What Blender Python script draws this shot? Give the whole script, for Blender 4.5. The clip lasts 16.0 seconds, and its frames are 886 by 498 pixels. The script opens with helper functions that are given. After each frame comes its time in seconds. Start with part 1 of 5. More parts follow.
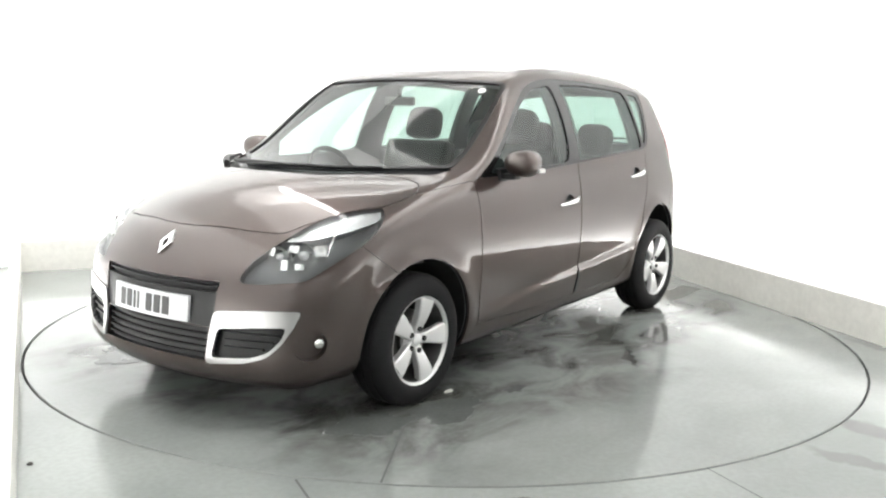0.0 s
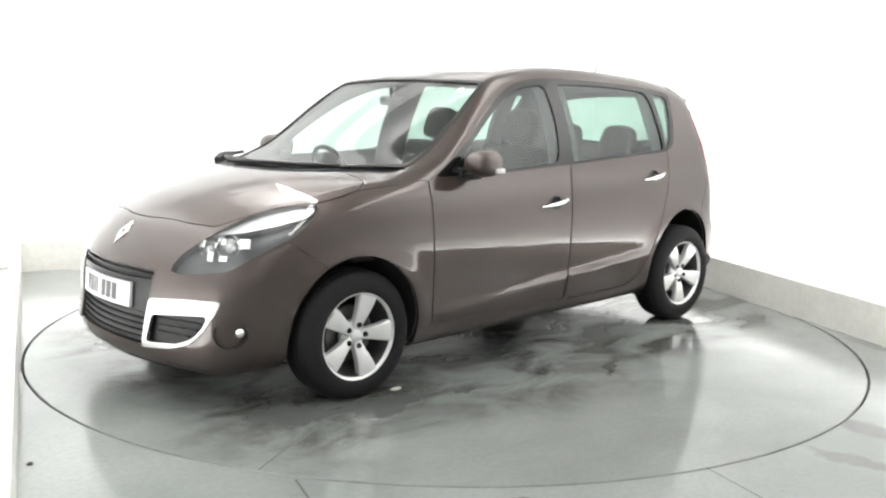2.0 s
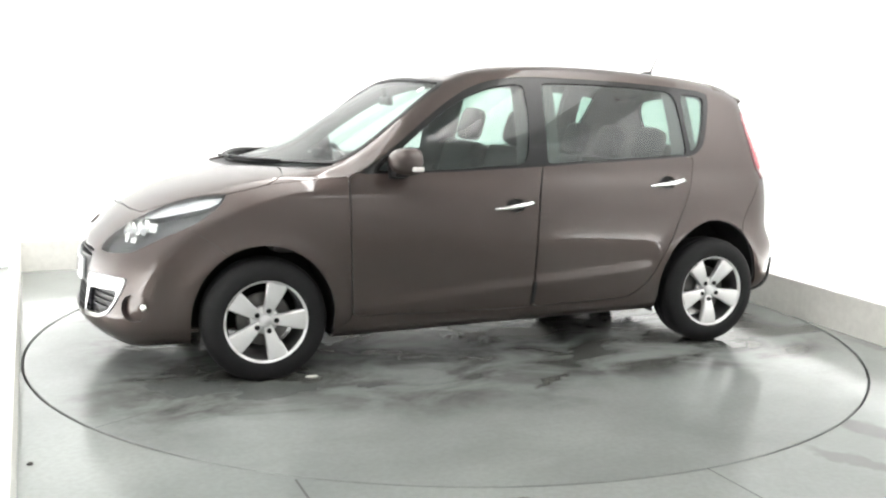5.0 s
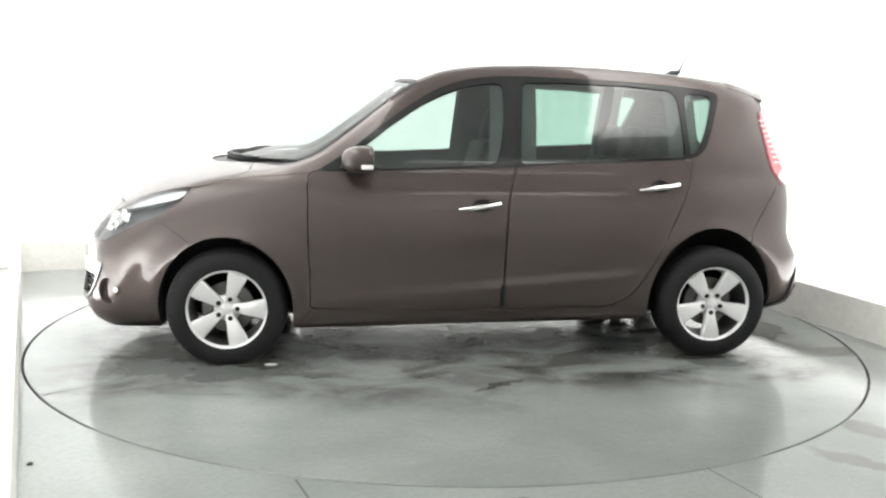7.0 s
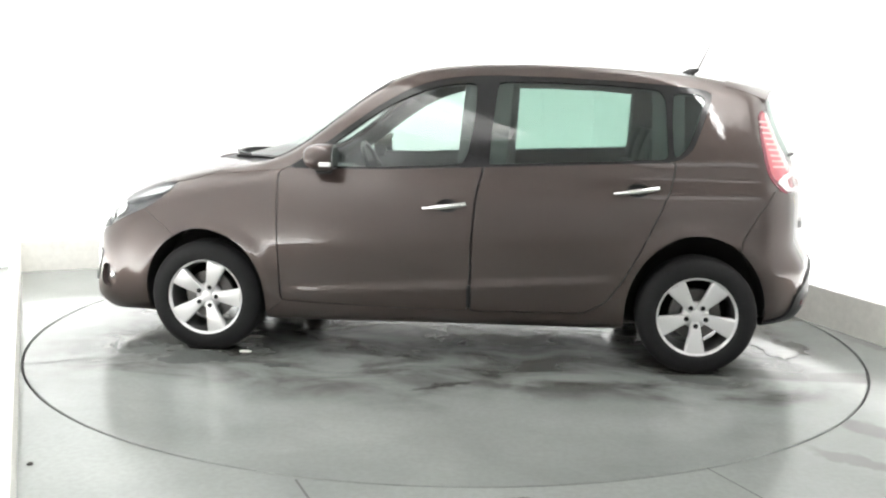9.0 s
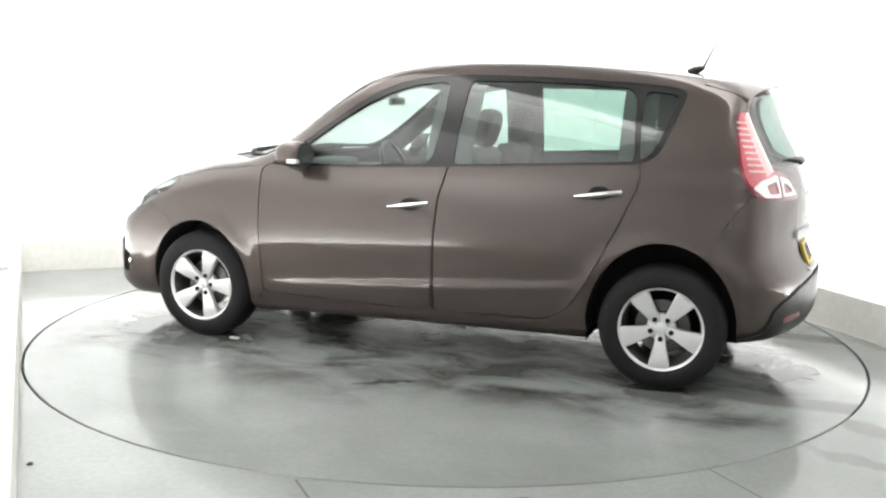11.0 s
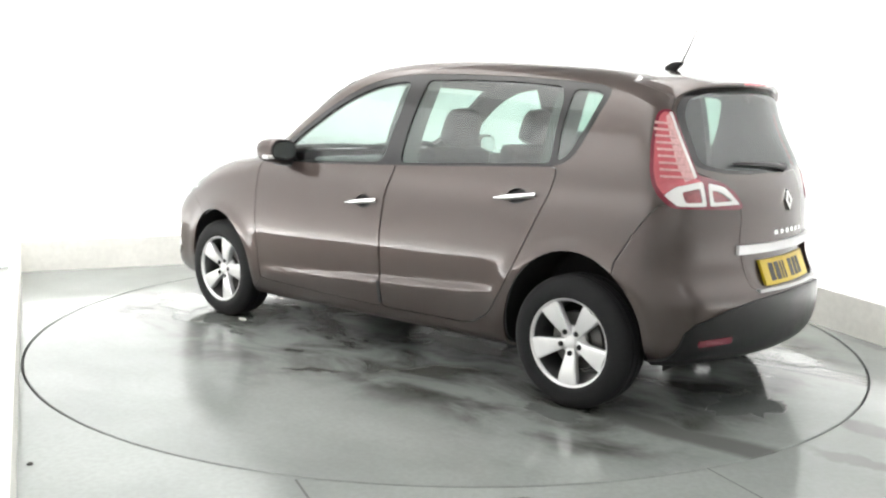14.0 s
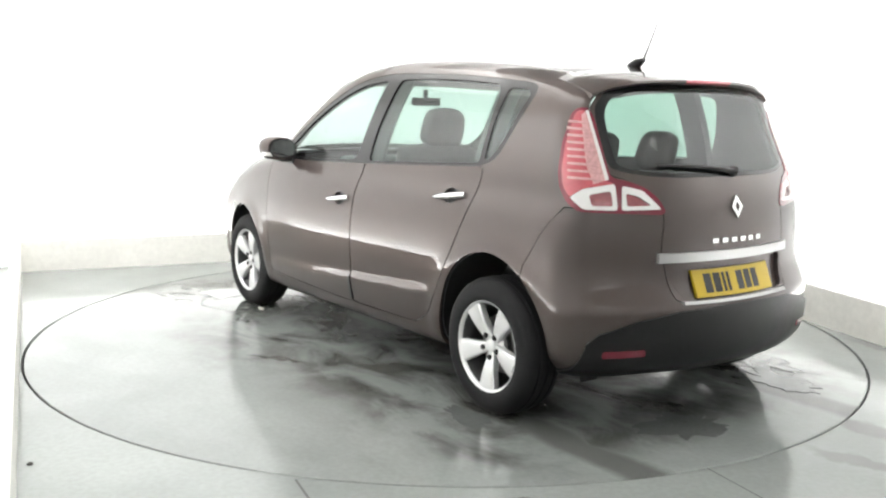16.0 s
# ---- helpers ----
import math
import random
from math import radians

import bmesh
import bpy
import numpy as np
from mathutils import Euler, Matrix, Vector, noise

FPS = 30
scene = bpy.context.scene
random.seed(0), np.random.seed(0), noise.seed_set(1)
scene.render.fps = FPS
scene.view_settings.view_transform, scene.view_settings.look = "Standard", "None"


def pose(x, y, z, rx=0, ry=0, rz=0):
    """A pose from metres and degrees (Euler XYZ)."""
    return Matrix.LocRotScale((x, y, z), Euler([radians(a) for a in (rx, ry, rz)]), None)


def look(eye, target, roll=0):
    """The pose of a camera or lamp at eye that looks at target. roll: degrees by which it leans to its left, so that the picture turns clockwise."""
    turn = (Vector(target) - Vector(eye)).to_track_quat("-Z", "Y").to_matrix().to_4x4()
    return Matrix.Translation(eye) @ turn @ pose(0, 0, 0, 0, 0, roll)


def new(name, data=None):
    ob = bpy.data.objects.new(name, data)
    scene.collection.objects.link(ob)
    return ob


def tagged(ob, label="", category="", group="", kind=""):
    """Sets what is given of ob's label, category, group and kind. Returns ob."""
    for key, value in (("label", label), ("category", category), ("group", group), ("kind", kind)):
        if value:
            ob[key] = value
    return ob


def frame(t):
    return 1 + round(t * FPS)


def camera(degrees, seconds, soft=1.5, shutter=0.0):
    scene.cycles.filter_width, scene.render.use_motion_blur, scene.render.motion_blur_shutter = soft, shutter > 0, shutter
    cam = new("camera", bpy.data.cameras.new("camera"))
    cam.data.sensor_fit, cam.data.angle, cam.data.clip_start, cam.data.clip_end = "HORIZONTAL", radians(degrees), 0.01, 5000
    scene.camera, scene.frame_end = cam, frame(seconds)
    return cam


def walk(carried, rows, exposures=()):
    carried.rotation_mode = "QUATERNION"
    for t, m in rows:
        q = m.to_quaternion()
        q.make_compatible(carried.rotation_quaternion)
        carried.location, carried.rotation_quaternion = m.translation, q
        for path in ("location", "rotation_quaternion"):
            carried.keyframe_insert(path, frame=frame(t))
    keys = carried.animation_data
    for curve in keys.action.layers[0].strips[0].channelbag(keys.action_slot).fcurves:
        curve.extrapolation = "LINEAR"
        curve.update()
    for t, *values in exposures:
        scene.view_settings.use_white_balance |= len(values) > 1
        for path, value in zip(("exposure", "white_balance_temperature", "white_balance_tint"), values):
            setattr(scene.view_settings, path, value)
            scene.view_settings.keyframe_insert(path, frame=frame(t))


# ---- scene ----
# ---------- camera: fixed high in a corner of the photo booth ----------
cam = camera(51.64, 16.0, soft=2.2)
EYE_AT = Vector((0.0, -5.672, 1.414))
YAW, PITCH = radians(-0.282), radians(9.145)
AIM = EYE_AT + Vector((math.sin(YAW) * math.cos(PITCH), math.cos(YAW) * math.cos(PITCH), -math.sin(PITCH)))
EYE = look(EYE_AT, AIM, 1.229)
walk(cam, [(0.0, EYE), (16.0, EYE)])

# the turn of the table, seconds and degrees
TURN = ((0.0, -126.05), (0.25, -126.7), (0.5, -127.77), (1.0, -130.55), (1.5, -133.9), (2.0, -137.5), (2.5, -140.99),
        (3.0, -144.5), (3.5, -147.99), (4.0, -151.46), (5.0, -158.4), (6.0, -165.3), (7.0, -172.2), (8.0, -179.05),
        (9.0, -185.85), (10.0, -192.75), (11.0, -199.65), (12.0, -206.5), (13.0, -213.4), (14.0, -220.35),
        (15.0, -227.25), (16.0, -234.3))

# ---------- light: unseen strips assumed under the ceiling to wash the walls, and lamp strips hidden behind the kerb ---
world = bpy.data.worlds.new("booth_world")
world.use_nodes = True
world.node_tree.nodes["Background"].inputs[0].default_value = (0.9, 0.95, 1.0, 1)
world.node_tree.nodes["Background"].inputs[1].default_value = 0.02
scene.world = world
scene.view_settings.exposure = 0.0

CEIL = 3.3
C_LEFT = Vector((-3.39, 1.48, 0))          # corners and side walls of the booth, which stands turned against the camera's axis
C_BACK = Vector((1.33, 3.63, 0))
DIR_LEFT = Vector((0.417, -0.909, 0))
DIR_RIGHT = Vector((0.326, -0.945, 0))
F_LEFT = C_LEFT + DIR_LEFT * 9.6
F_RIGHT = C_BACK + DIR_RIGHT * 11.0


def strip_lamp(name, a, b, away, watts, tilt, wide, short=1.6, high=3.15):
    """A lamp strip along the wall from a to b, set off it by away metres, tipped by tilt degrees towards the wall."""
    d = (b - a).normalized()
    n = Vector((d.y, -d.x, 0))
    d0 = bpy.data.lights.new(name, "AREA")
    d0.shape, d0.size, d0.size_y, d0.energy, d0.color = "RECTANGLE", (b - a).length - short, wide, watts, (1.0, 0.99, 0.975)
    ob = new(name, d0)
    mid = (a + b) / 2 + n * away + Vector((0, 0, high))
    turn = Matrix(((d.x, n.x, 0), (d.y, n.y, 0), (0, 0, 1))).to_4x4()
    ob.matrix_world = Matrix.Translation(mid) @ turn @ pose(0, 0, 0, -tilt, 0, 0)
    return ob


# the last run, at the front wall, is added to brighten the car's near side
RUNS = ((C_LEFT + DIR_LEFT * 6.6, C_LEFT + DIR_LEFT * 0.3, 180, 1.4, 82), (C_LEFT, C_BACK, 130, 2.0, 80),
        (C_BACK + DIR_RIGHT * 2.2, C_BACK + DIR_RIGHT * 7.2, 155, 1.4, 82), (F_RIGHT, F_LEFT, 24, 1.4, 78))
for a, b, wash, away, tilt in RUNS:
    strip_lamp("wall_washer", a, b, away, wash, tilt, 0.7)      # turned to the wall
    strip_lamp("added_downlight", a, b, 0.9, 11, 0, 0.7)   # added fill light, shining down, wide to keep its reflection faint
# lamp strips hidden in the trough between kerb and wall, which wash the walls from their foot
for a, b, watts in ((C_LEFT + DIR_LEFT * 5.0, C_LEFT, 66), (C_LEFT, C_BACK, 46), (C_BACK, C_BACK + DIR_RIGHT * 7.2, 70)):
    strip_lamp("cove_lamp", a, b, -0.15, watts, 160, 0.08, 0.1, 0.10)


# ---------- helpers for building ----------
def mat(name, colour, rough=0.5, metal=0.0, vary=0.0, scale=8.0, bump=0.0, bscale=120.0, coat=0.0, emit=0.0, ior=None):
    """A procedural material: base colour with two scales of variation, roughness that follows it, fine relief."""
    m = bpy.data.materials.new(name)
    m.use_nodes = True
    nt = m.node_tree
    b = nt.nodes["Principled BSDF"]
    b.inputs["Base Color"].default_value = (*colour, 1)
    b.inputs["Roughness"].default_value = rough
    b.inputs["Metallic"].default_value = metal
    b.inputs["Coat Weight"].default_value = coat
    b.inputs["Coat Roughness"].default_value = 0.04
    if ior:
        b.inputs["IOR"].default_value = ior
    if emit:
        b.inputs["Emission Color"].default_value = (*colour, 1)
        b.inputs["Emission Strength"].default_value = emit
    if vary or bump:
        tc = nt.nodes.new("ShaderNodeTexCoord")
    if vary:
        n1 = nt.nodes.new("ShaderNodeTexNoise")
        n1.inputs["Scale"].default_value, n1.inputs["Detail"].default_value = scale, 8
        nt.links.new(tc.outputs["Object"], n1.inputs["Vector"])
        n2 = nt.nodes.new("ShaderNodeTexNoise")
        n2.inputs["Scale"].default_value, n2.inputs["Detail"].default_value = scale * 9, 4
        nt.links.new(tc.outputs["Object"], n2.inputs["Vector"])
        ad = nt.nodes.new("ShaderNodeMath")
        ad.operation = "ADD"
        nt.links.new(n1.outputs["Fac"], ad.inputs[0])
        nt.links.new(n2.outputs["Fac"], ad.inputs[1])
        mr = nt.nodes.new("ShaderNodeMapRange")
        mr.inputs["From Min"].default_value, mr.inputs["From Max"].default_value = 0.7, 1.3
        mr.inputs["To Min"].default_value, mr.inputs["To Max"].default_value = 1 - vary, 1 + vary
        nt.links.new(ad.outputs[0], mr.inputs["Value"])
        mx = nt.nodes.new("ShaderNodeVectorMath")
        mx.operation = "SCALE"
        mx.inputs[0].default_value = colour
        nt.links.new(mr.outputs[0], mx.inputs["Scale"])
        nt.links.new(mx.outputs[0], b.inputs["Base Color"])
        rr = nt.nodes.new("ShaderNodeMapRange")
        rr.inputs["From Min"].default_value, rr.inputs["From Max"].default_value = 0.7, 1.3
        rr.inputs["To Min"].default_value, rr.inputs["To Max"].default_value = max(0.02, rough - vary * 0.35), min(1, rough + vary * 0.35)
        nt.links.new(ad.outputs[0], rr.inputs["Value"])
        nt.links.new(rr.outputs[0], b.inputs["Roughness"])
    if bump:
        nb = nt.nodes.new("ShaderNodeTexNoise")
        nb.inputs["Scale"].default_value, nb.inputs["Detail"].default_value = bscale, 5
        nt.links.new(tc.outputs["Object"], nb.inputs["Vector"])
        bp = nt.nodes.new("ShaderNodeBump")
        bp.inputs["Strength"].default_value, bp.inputs["Distance"].default_value = bump, 0.01
        nt.links.new(nb.outputs["Fac"], bp.inputs["Height"])
        nt.links.new(bp.outputs[0], b.inputs["Normal"])
    return m


def part(name, bm, material, parent=None, label="", smooth=0.0):
    """One mesh object from a bmesh, under a thing or a part. smooth: shade smooth below that angle in degrees."""
    me = bpy.data.meshes.new(name)
    bm.normal_update()
    if smooth:
        for f in bm.faces:
            f.smooth = True
        for e in bm.edges:
            if len(e.link_faces) == 2 and e.calc_face_angle(0) > radians(smooth):
                e.smooth = False
    bm.to_mesh(me)
    bm.free()
    for m in (material if isinstance(material, (list, tuple)) else (material,)):
        me.materials.append(m)
    ob = new(name, me)
    if parent is not None:
        ob.parent = parent
    if label:
        ob["label"] = label
    return ob


def box(bm, lo, hi, bevel=0.0, m=None):
    """Adds a box from corner to corner, with rounded edges."""
    r = bmesh.ops.create_cube(bm, size=1.0)
    lo, hi = Vector(lo), Vector(hi)
    for v in r["verts"]:
        v.co = Vector([lo[i] + (v.co[i] + 0.5) * (hi[i] - lo[i]) for i in range(3)])
    if bevel:
        es = list({e for v in r["verts"] for e in v.link_edges})
        g = bmesh.ops.bevel(bm, geom=es, offset=bevel, segments=2, profile=0.6, affect="EDGES")
        vs = {v for f in g["faces"] for v in f.verts} | {v for v in r["verts"] if v.is_valid}
    else:
        vs = r["verts"]
    if m is not None:
        bmesh.ops.transform(bm, matrix=m, verts=[v for v in vs if v.is_valid])
    return bm


def spline(points, n):
    """n places along a smooth line through the points (centripetal)."""
    p = [Vector(q) for q in points]
    p = [p[0] * 2 - p[1]] + p + [p[-1] * 2 - p[-2]]
    out = []
    segs = len(p) - 3
    for k in range(n):
        u = k / (n - 1) * segs
        i = min(int(u), segs - 1)
        t = u - i
        a, b, c, d = p[i:i + 4]
        out.append(0.5 * ((2 * b) + (c - a) * t + (2 * a - 5 * b + 4 * c - d) * t * t + (3 * b - a - 3 * c + d) * t ** 3))
    return out


def tube(bm, pts, radius, sides=10, caps=True):
    """A round bar along points; radius: a number or one for each point."""
    rings = []
    up = Vector((0, 0, 1))
    for i, p in enumerate(pts):
        p = Vector(p)
        d = (Vector(pts[min(i + 1, len(pts) - 1)]) - Vector(pts[max(i - 1, 0)])).normalized()
        a = d.cross(up)
        if a.length < 1e-3:
            a = d.cross(Vector((1, 0, 0)))
        a.normalize()
        b = d.cross(a)
        r = radius[i] if isinstance(radius, (list, tuple)) else radius
        rings.append([bm.verts.new(p + (a * math.cos(k * 2 * math.pi / sides) + b * math.sin(k * 2 * math.pi / sides)) * r) for k in range(sides)])
    for r0, r1 in zip(rings, rings[1:]):
        for k in range(sides):
            bm.faces.new((r0[k], r0[(k + 1) % sides], r1[(k + 1) % sides], r1[k]))
    if caps:
        bm.faces.new(rings[0][::-1])
        bm.faces.new(rings[-1])
    return bm


def lathe(bm, profile, sides=48, axis="Y", closed=False):
    """Turns a profile of (radius, along) round the axis."""
    rings = []
    for r, h in profile:
        ring = []
        for k in range(sides):
            a = k * 2 * math.pi / sides
            x, z = r * math.cos(a), r * math.sin(a)
            ring.append(bm.verts.new((x, h, z) if axis == "Y" else (x, z, h)))
        rings.append(ring)
    pairs = list(zip(rings, rings[1:])) + ([(rings[-1], rings[0])] if closed else [])
    for r0, r1 in pairs:
        for k in range(sides):
            bm.faces.new((r0[k], r0[(k + 1) % sides], r1[(k + 1) % sides], r1[k]))
    return rings


def thing(name, label, category, group=""):
    ob = new(name)
    ob.empty_display_size = 0.3
    return tagged(ob, label, category, group)


# ---------- the booth ----------
M_WALL = mat("white_wall_paint", (0.86, 0.87, 0.87), 0.6, vary=0.02, scale=1.2, bump=0.03)
M_KERB = mat("cream_kerb_paint", (0.70, 0.69, 0.65), 0.5, vary=0.08, scale=2.5, bump=0.06, bscale=40)
M_FRONT = mat("pale_wall_paint", (0.80, 0.80, 0.79), 0.7, vary=0.05, scale=2)
M_CEIL = mat("ceiling_paint", (0.7, 0.7, 0.69), 0.7, vary=0.02)


def floor_material(name, seed, table):
    """Grey painted concrete, wet in patches, with dark trodden stains."""
    m = bpy.data.materials.new(name)
    m.use_nodes = True
    nt = m.node_tree
    N, L = nt.nodes.new, nt.links.new
    b = nt.nodes["Principled BSDF"]
    tc = N("ShaderNodeTexCoord")
    mp = N("ShaderNodeMapping")
    mp.inputs["Location"].default_value = (seed, seed * 0.7, 0)
    L(tc.outputs["Object"], mp.inputs["Vector"])

    def noise_tex(scale, detail, rough=0.5, distort=0.0):
        n = N("ShaderNodeTexNoise")
        n.inputs["Scale"].default_value, n.inputs["Detail"].default_value = scale, detail
        n.inputs["Roughness"].default_value, n.inputs["Distortion"].default_value = rough, distort
        L(mp.outputs[0], n.inputs["Vector"])
        return n.outputs["Fac"]

    def ramp(fac, lo, hi, a, c):
        r = N("ShaderNodeMapRange")
        r.interpolation_type = "SMOOTHSTEP"
        for k, v in zip(("From Min", "From Max", "To Min", "To Max"), (lo, hi, a, c)):
            r.inputs[k].default_value = v
        L(fac, r.inputs["Value"])
        return r.outputs[0]

    def mix(fac, c1, c2):
        x = N("ShaderNodeMix")
        x.data_type = "RGBA"
        L(fac, x.inputs["Factor"])
        for sock, c in ((x.inputs["A"], c1), (x.inputs["B"], c2)):
            if isinstance(c, tuple):
                sock.default_value = (*c, 1)
            else:
                L(c, sock)
        return x.outputs["Result"]

    base = mix(ramp(noise_tex(0.9, 5), 0.3, 0.7, 0, 1), (0.222, 0.240, 0.230), (0.280, 0.298, 0.288))
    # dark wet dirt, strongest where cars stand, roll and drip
    xyz = N("ShaderNodeSeparateXYZ")
    L(tc.outputs["Object"], xyz.inputs[0])

    def calc(op, a, c):
        q = N("ShaderNodeMath")
        q.operation = op
        for k, v in enumerate((a, c)):
            if isinstance(v, (int, float)):
                q.inputs[k].default_value = v
            else:
                L(v, q.inputs[k])
        return q.outputs[0]

    def stain(at, turn, size, depth):
        """A ragged oval smear."""
        sm = N("ShaderNodeMapping")
        sm.vector_type = "TEXTURE"
        sm.inputs["Location"].default_value = at
        sm.inputs["Rotation"].default_value = (0, 0, radians(turn))
        sm.inputs["Scale"].default_value = size
        dn = N("ShaderNodeTexNoise")
        dn.inputs["Scale"].default_value, dn.inputs["Detail"].default_value = 9, 6
        L(tc.outputs["Object"], dn.inputs["Vector"])
        av = N("ShaderNodeVectorMath")
        av.operation = "MULTIPLY_ADD"
        L(dn.outputs["Color"], av.inputs[0])
        av.inputs[1].default_value = (0.16, 0.16, 0)
        av.inputs[2].default_value = (-0.08, -0.08, 0)
        a2 = N("ShaderNodeVectorMath")
        a2.operation = "ADD"
        L(tc.outputs["Object"], a2.inputs[0])
        L(av.outputs[0], a2.inputs[1])
        L(a2.outputs[0], sm.inputs["Vector"])
        ln = N("ShaderNodeVectorMath")
        ln.operation = "LENGTH"
        L(sm.outputs[0], ln.inputs[0])
        return ramp(ln.outputs["Value"], 0.5, 1.1, depth, 0.0)

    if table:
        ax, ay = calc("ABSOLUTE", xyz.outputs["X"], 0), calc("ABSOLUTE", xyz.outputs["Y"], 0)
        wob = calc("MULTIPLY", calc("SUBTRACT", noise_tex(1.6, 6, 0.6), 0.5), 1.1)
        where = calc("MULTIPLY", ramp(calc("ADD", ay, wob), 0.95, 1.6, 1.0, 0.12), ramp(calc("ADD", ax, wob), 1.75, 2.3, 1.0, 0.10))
        # the wet tracks on which cars roll onto the table
        track = ramp(calc("ABSOLUTE", calc("SUBTRACT", calc("ADD", ay, calc("MULTIPLY", wob, 0.12)), 0.70), 0), 0.05, 0.14, 1.0, 0.0)
        track = calc("MULTIPLY", track, ramp(xyz.outputs["X"], -1.6, -1.2, 0.75, 0.0))
        track = calc("MAXIMUM", track, stain((-0.14, 1.21, 0), 36, (0.24, 0.05, 1), 0.95))   # an oil stain beside the car
    else:
        where = ramp(xyz.outputs["X"], 0.4, 2.1, 0.02, 0.12)
        track = stain((1.98, -1.80, 0), -52, (0.62, 0.10, 1), 0.55)      # smears where cars drive on
        for at, turn, size, depth in (((2.22, -2.0, 0), -48, (0.50, 0.08, 1), 0.5), ((1.72, -2.12, 0), -40, (0.30, 0.07, 1), 0.45),
                                      ((2.75, -0.45, 0), -60, (0.55, 0.12, 1), 0.4), ((0.30, -2.56, 0), 4, (0.16, 0.03, 1), 0.7),
                                      ((2.35, 0.95, 0), -64, (0.55, 0.16, 1), 0.4)):
            track = calc("MAXIMUM", track, stain(at, turn, size, depth))
    st = N("ShaderNodeMapping")
    st.inputs["Scale"].default_value = (0.8, 1.25, 1)
    st.inputs["Rotation"].default_value = (0, 0, 0.25)
    L(mp.outputs[0], st.inputs["Vector"])
    ns = N("ShaderNodeTexNoise")
    ns.inputs["Scale"].default_value, ns.inputs["Detail"].default_value = 2.3, 9
    ns.inputs["Roughness"].default_value, ns.inputs["Distortion"].default_value = 0.6, 0.5
    L(st.outputs[0], ns.inputs["Vector"])
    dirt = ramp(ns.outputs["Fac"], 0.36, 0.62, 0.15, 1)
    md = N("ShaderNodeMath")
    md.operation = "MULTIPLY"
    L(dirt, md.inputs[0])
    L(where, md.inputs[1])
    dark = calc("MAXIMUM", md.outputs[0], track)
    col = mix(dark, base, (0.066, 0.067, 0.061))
    fine = ramp(noise_tex(38, 6), 0.3, 0.7, 0, 0.15)
    col = mix(fine, col, (0.13, 0.132, 0.126))
    L(col, b.inputs["Base Color"])
    L(ramp(noise_tex(1.7, 5, 0.55, 0.4), 0.36, 0.64, 0.045, 0.20), b.inputs["Roughness"])
    b.inputs["IOR"].default_value = 1.45
    bp = N("ShaderNodeBump")
    bp.inputs["Strength"].default_value, bp.inputs["Distance"].default_value = 0.05, 0.01
    L(noise_tex(55, 6), bp.inputs["Height"])
    L(bp.outputs[0], b.inputs["Normal"])
    return m


M_FLOOR = floor_material("wet_grey_floor_paint", 3.1, False)
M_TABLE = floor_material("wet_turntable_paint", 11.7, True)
M_GAP = mat("dark_gap", (0.03, 0.03, 0.03), 0.8)

TABLE_R = 2.446
GAP = 0.012


def floor():
    bm = bmesh.new()
    n = 160
    inner = [bm.verts.new(((TABLE_R + GAP) * math.cos(2 * math.pi * k / n), (TABLE_R + GAP) * math.sin(2 * math.pi * k / n), 0)) for k in range(n)]
    outer = [bm.verts.new((14 * math.cos(2 * math.pi * k / n), 14 * math.sin(2 * math.pi * k / n), 0)) for k in range(n)]
    low = [bm.verts.new((v.co.x, v.co.y, -0.06)) for v in inner]
    for k in range(n):
        j = (k + 1) % n
        bm.faces.new((inner[k], outer[k], outer[j], inner[j]))
        bm.faces.new((low[k], inner[k], inner[j], low[j]))
    tagged(part("floor", bm, M_FLOOR), "wet grey painted concrete floor with dark stains", "floor", kind="structure")
    bm = bmesh.new()
    bmesh.ops.create_circle(bm, cap_ends=True, radius=TABLE_R + 0.1, segments=96, matrix=Matrix.Translation((0, 0, -0.05)))
    tagged(part("turntable_pit", bm, M_GAP), "dark pit in the floor below the turntable", "pit", kind="structure")


def wall(name, a, b, label, paint=None):
    """A wall from a to b behind a kerb whose inner face is on the line, with a trough between them; the room is on its right hand side seen from a to b."""
    d = (b - a).normalized()
    n = Vector((d.y, -d.x, 0))
    bm = bmesh.new()
    m = Matrix(((d.x, n.x, 0, a.x), (d.y, n.y, 0, a.y), (0, 0, 1, 0), (0, 0, 0, 1)))
    box(bm, (-0.45, -0.42, -0.05), ((b - a).length + 0.45, -0.28, CEIL), 0, m)
    ob = tagged(part(name, bm, paint or M_WALL), label, "wall", kind="structure")
    bm = bmesh.new()
    box(bm, (0.0, -0.06, -0.02), ((b - a).length, 0.0, 0.25), 0.006, m)
    tagged(part("baseboard", bm, M_KERB), "low cream-painted kerb along the foot of the white wall", "kerb", kind="structure")
    return ob


def booth():
    floor()
    wall("wall_left", F_LEFT, C_LEFT, "plain white studio wall, brightly lit")
    wall("wall_back", C_LEFT, C_BACK, "plain white studio wall, brightly lit")
    wall("wall_right", C_BACK, F_RIGHT, "plain white studio wall, brightly lit")
    wall("wall_front", F_RIGHT, F_LEFT, "plain pale wall behind the camera", M_FRONT)
    bm = bmesh.new()
    bmesh.ops.create_circle(bm, cap_ends=True, radius=14, segments=64, matrix=Matrix.Translation((0, 0, CEIL)))
    tagged(part("ceiling", bm, M_CEIL), "white studio ceiling", "ceiling", kind="structure")


booth()


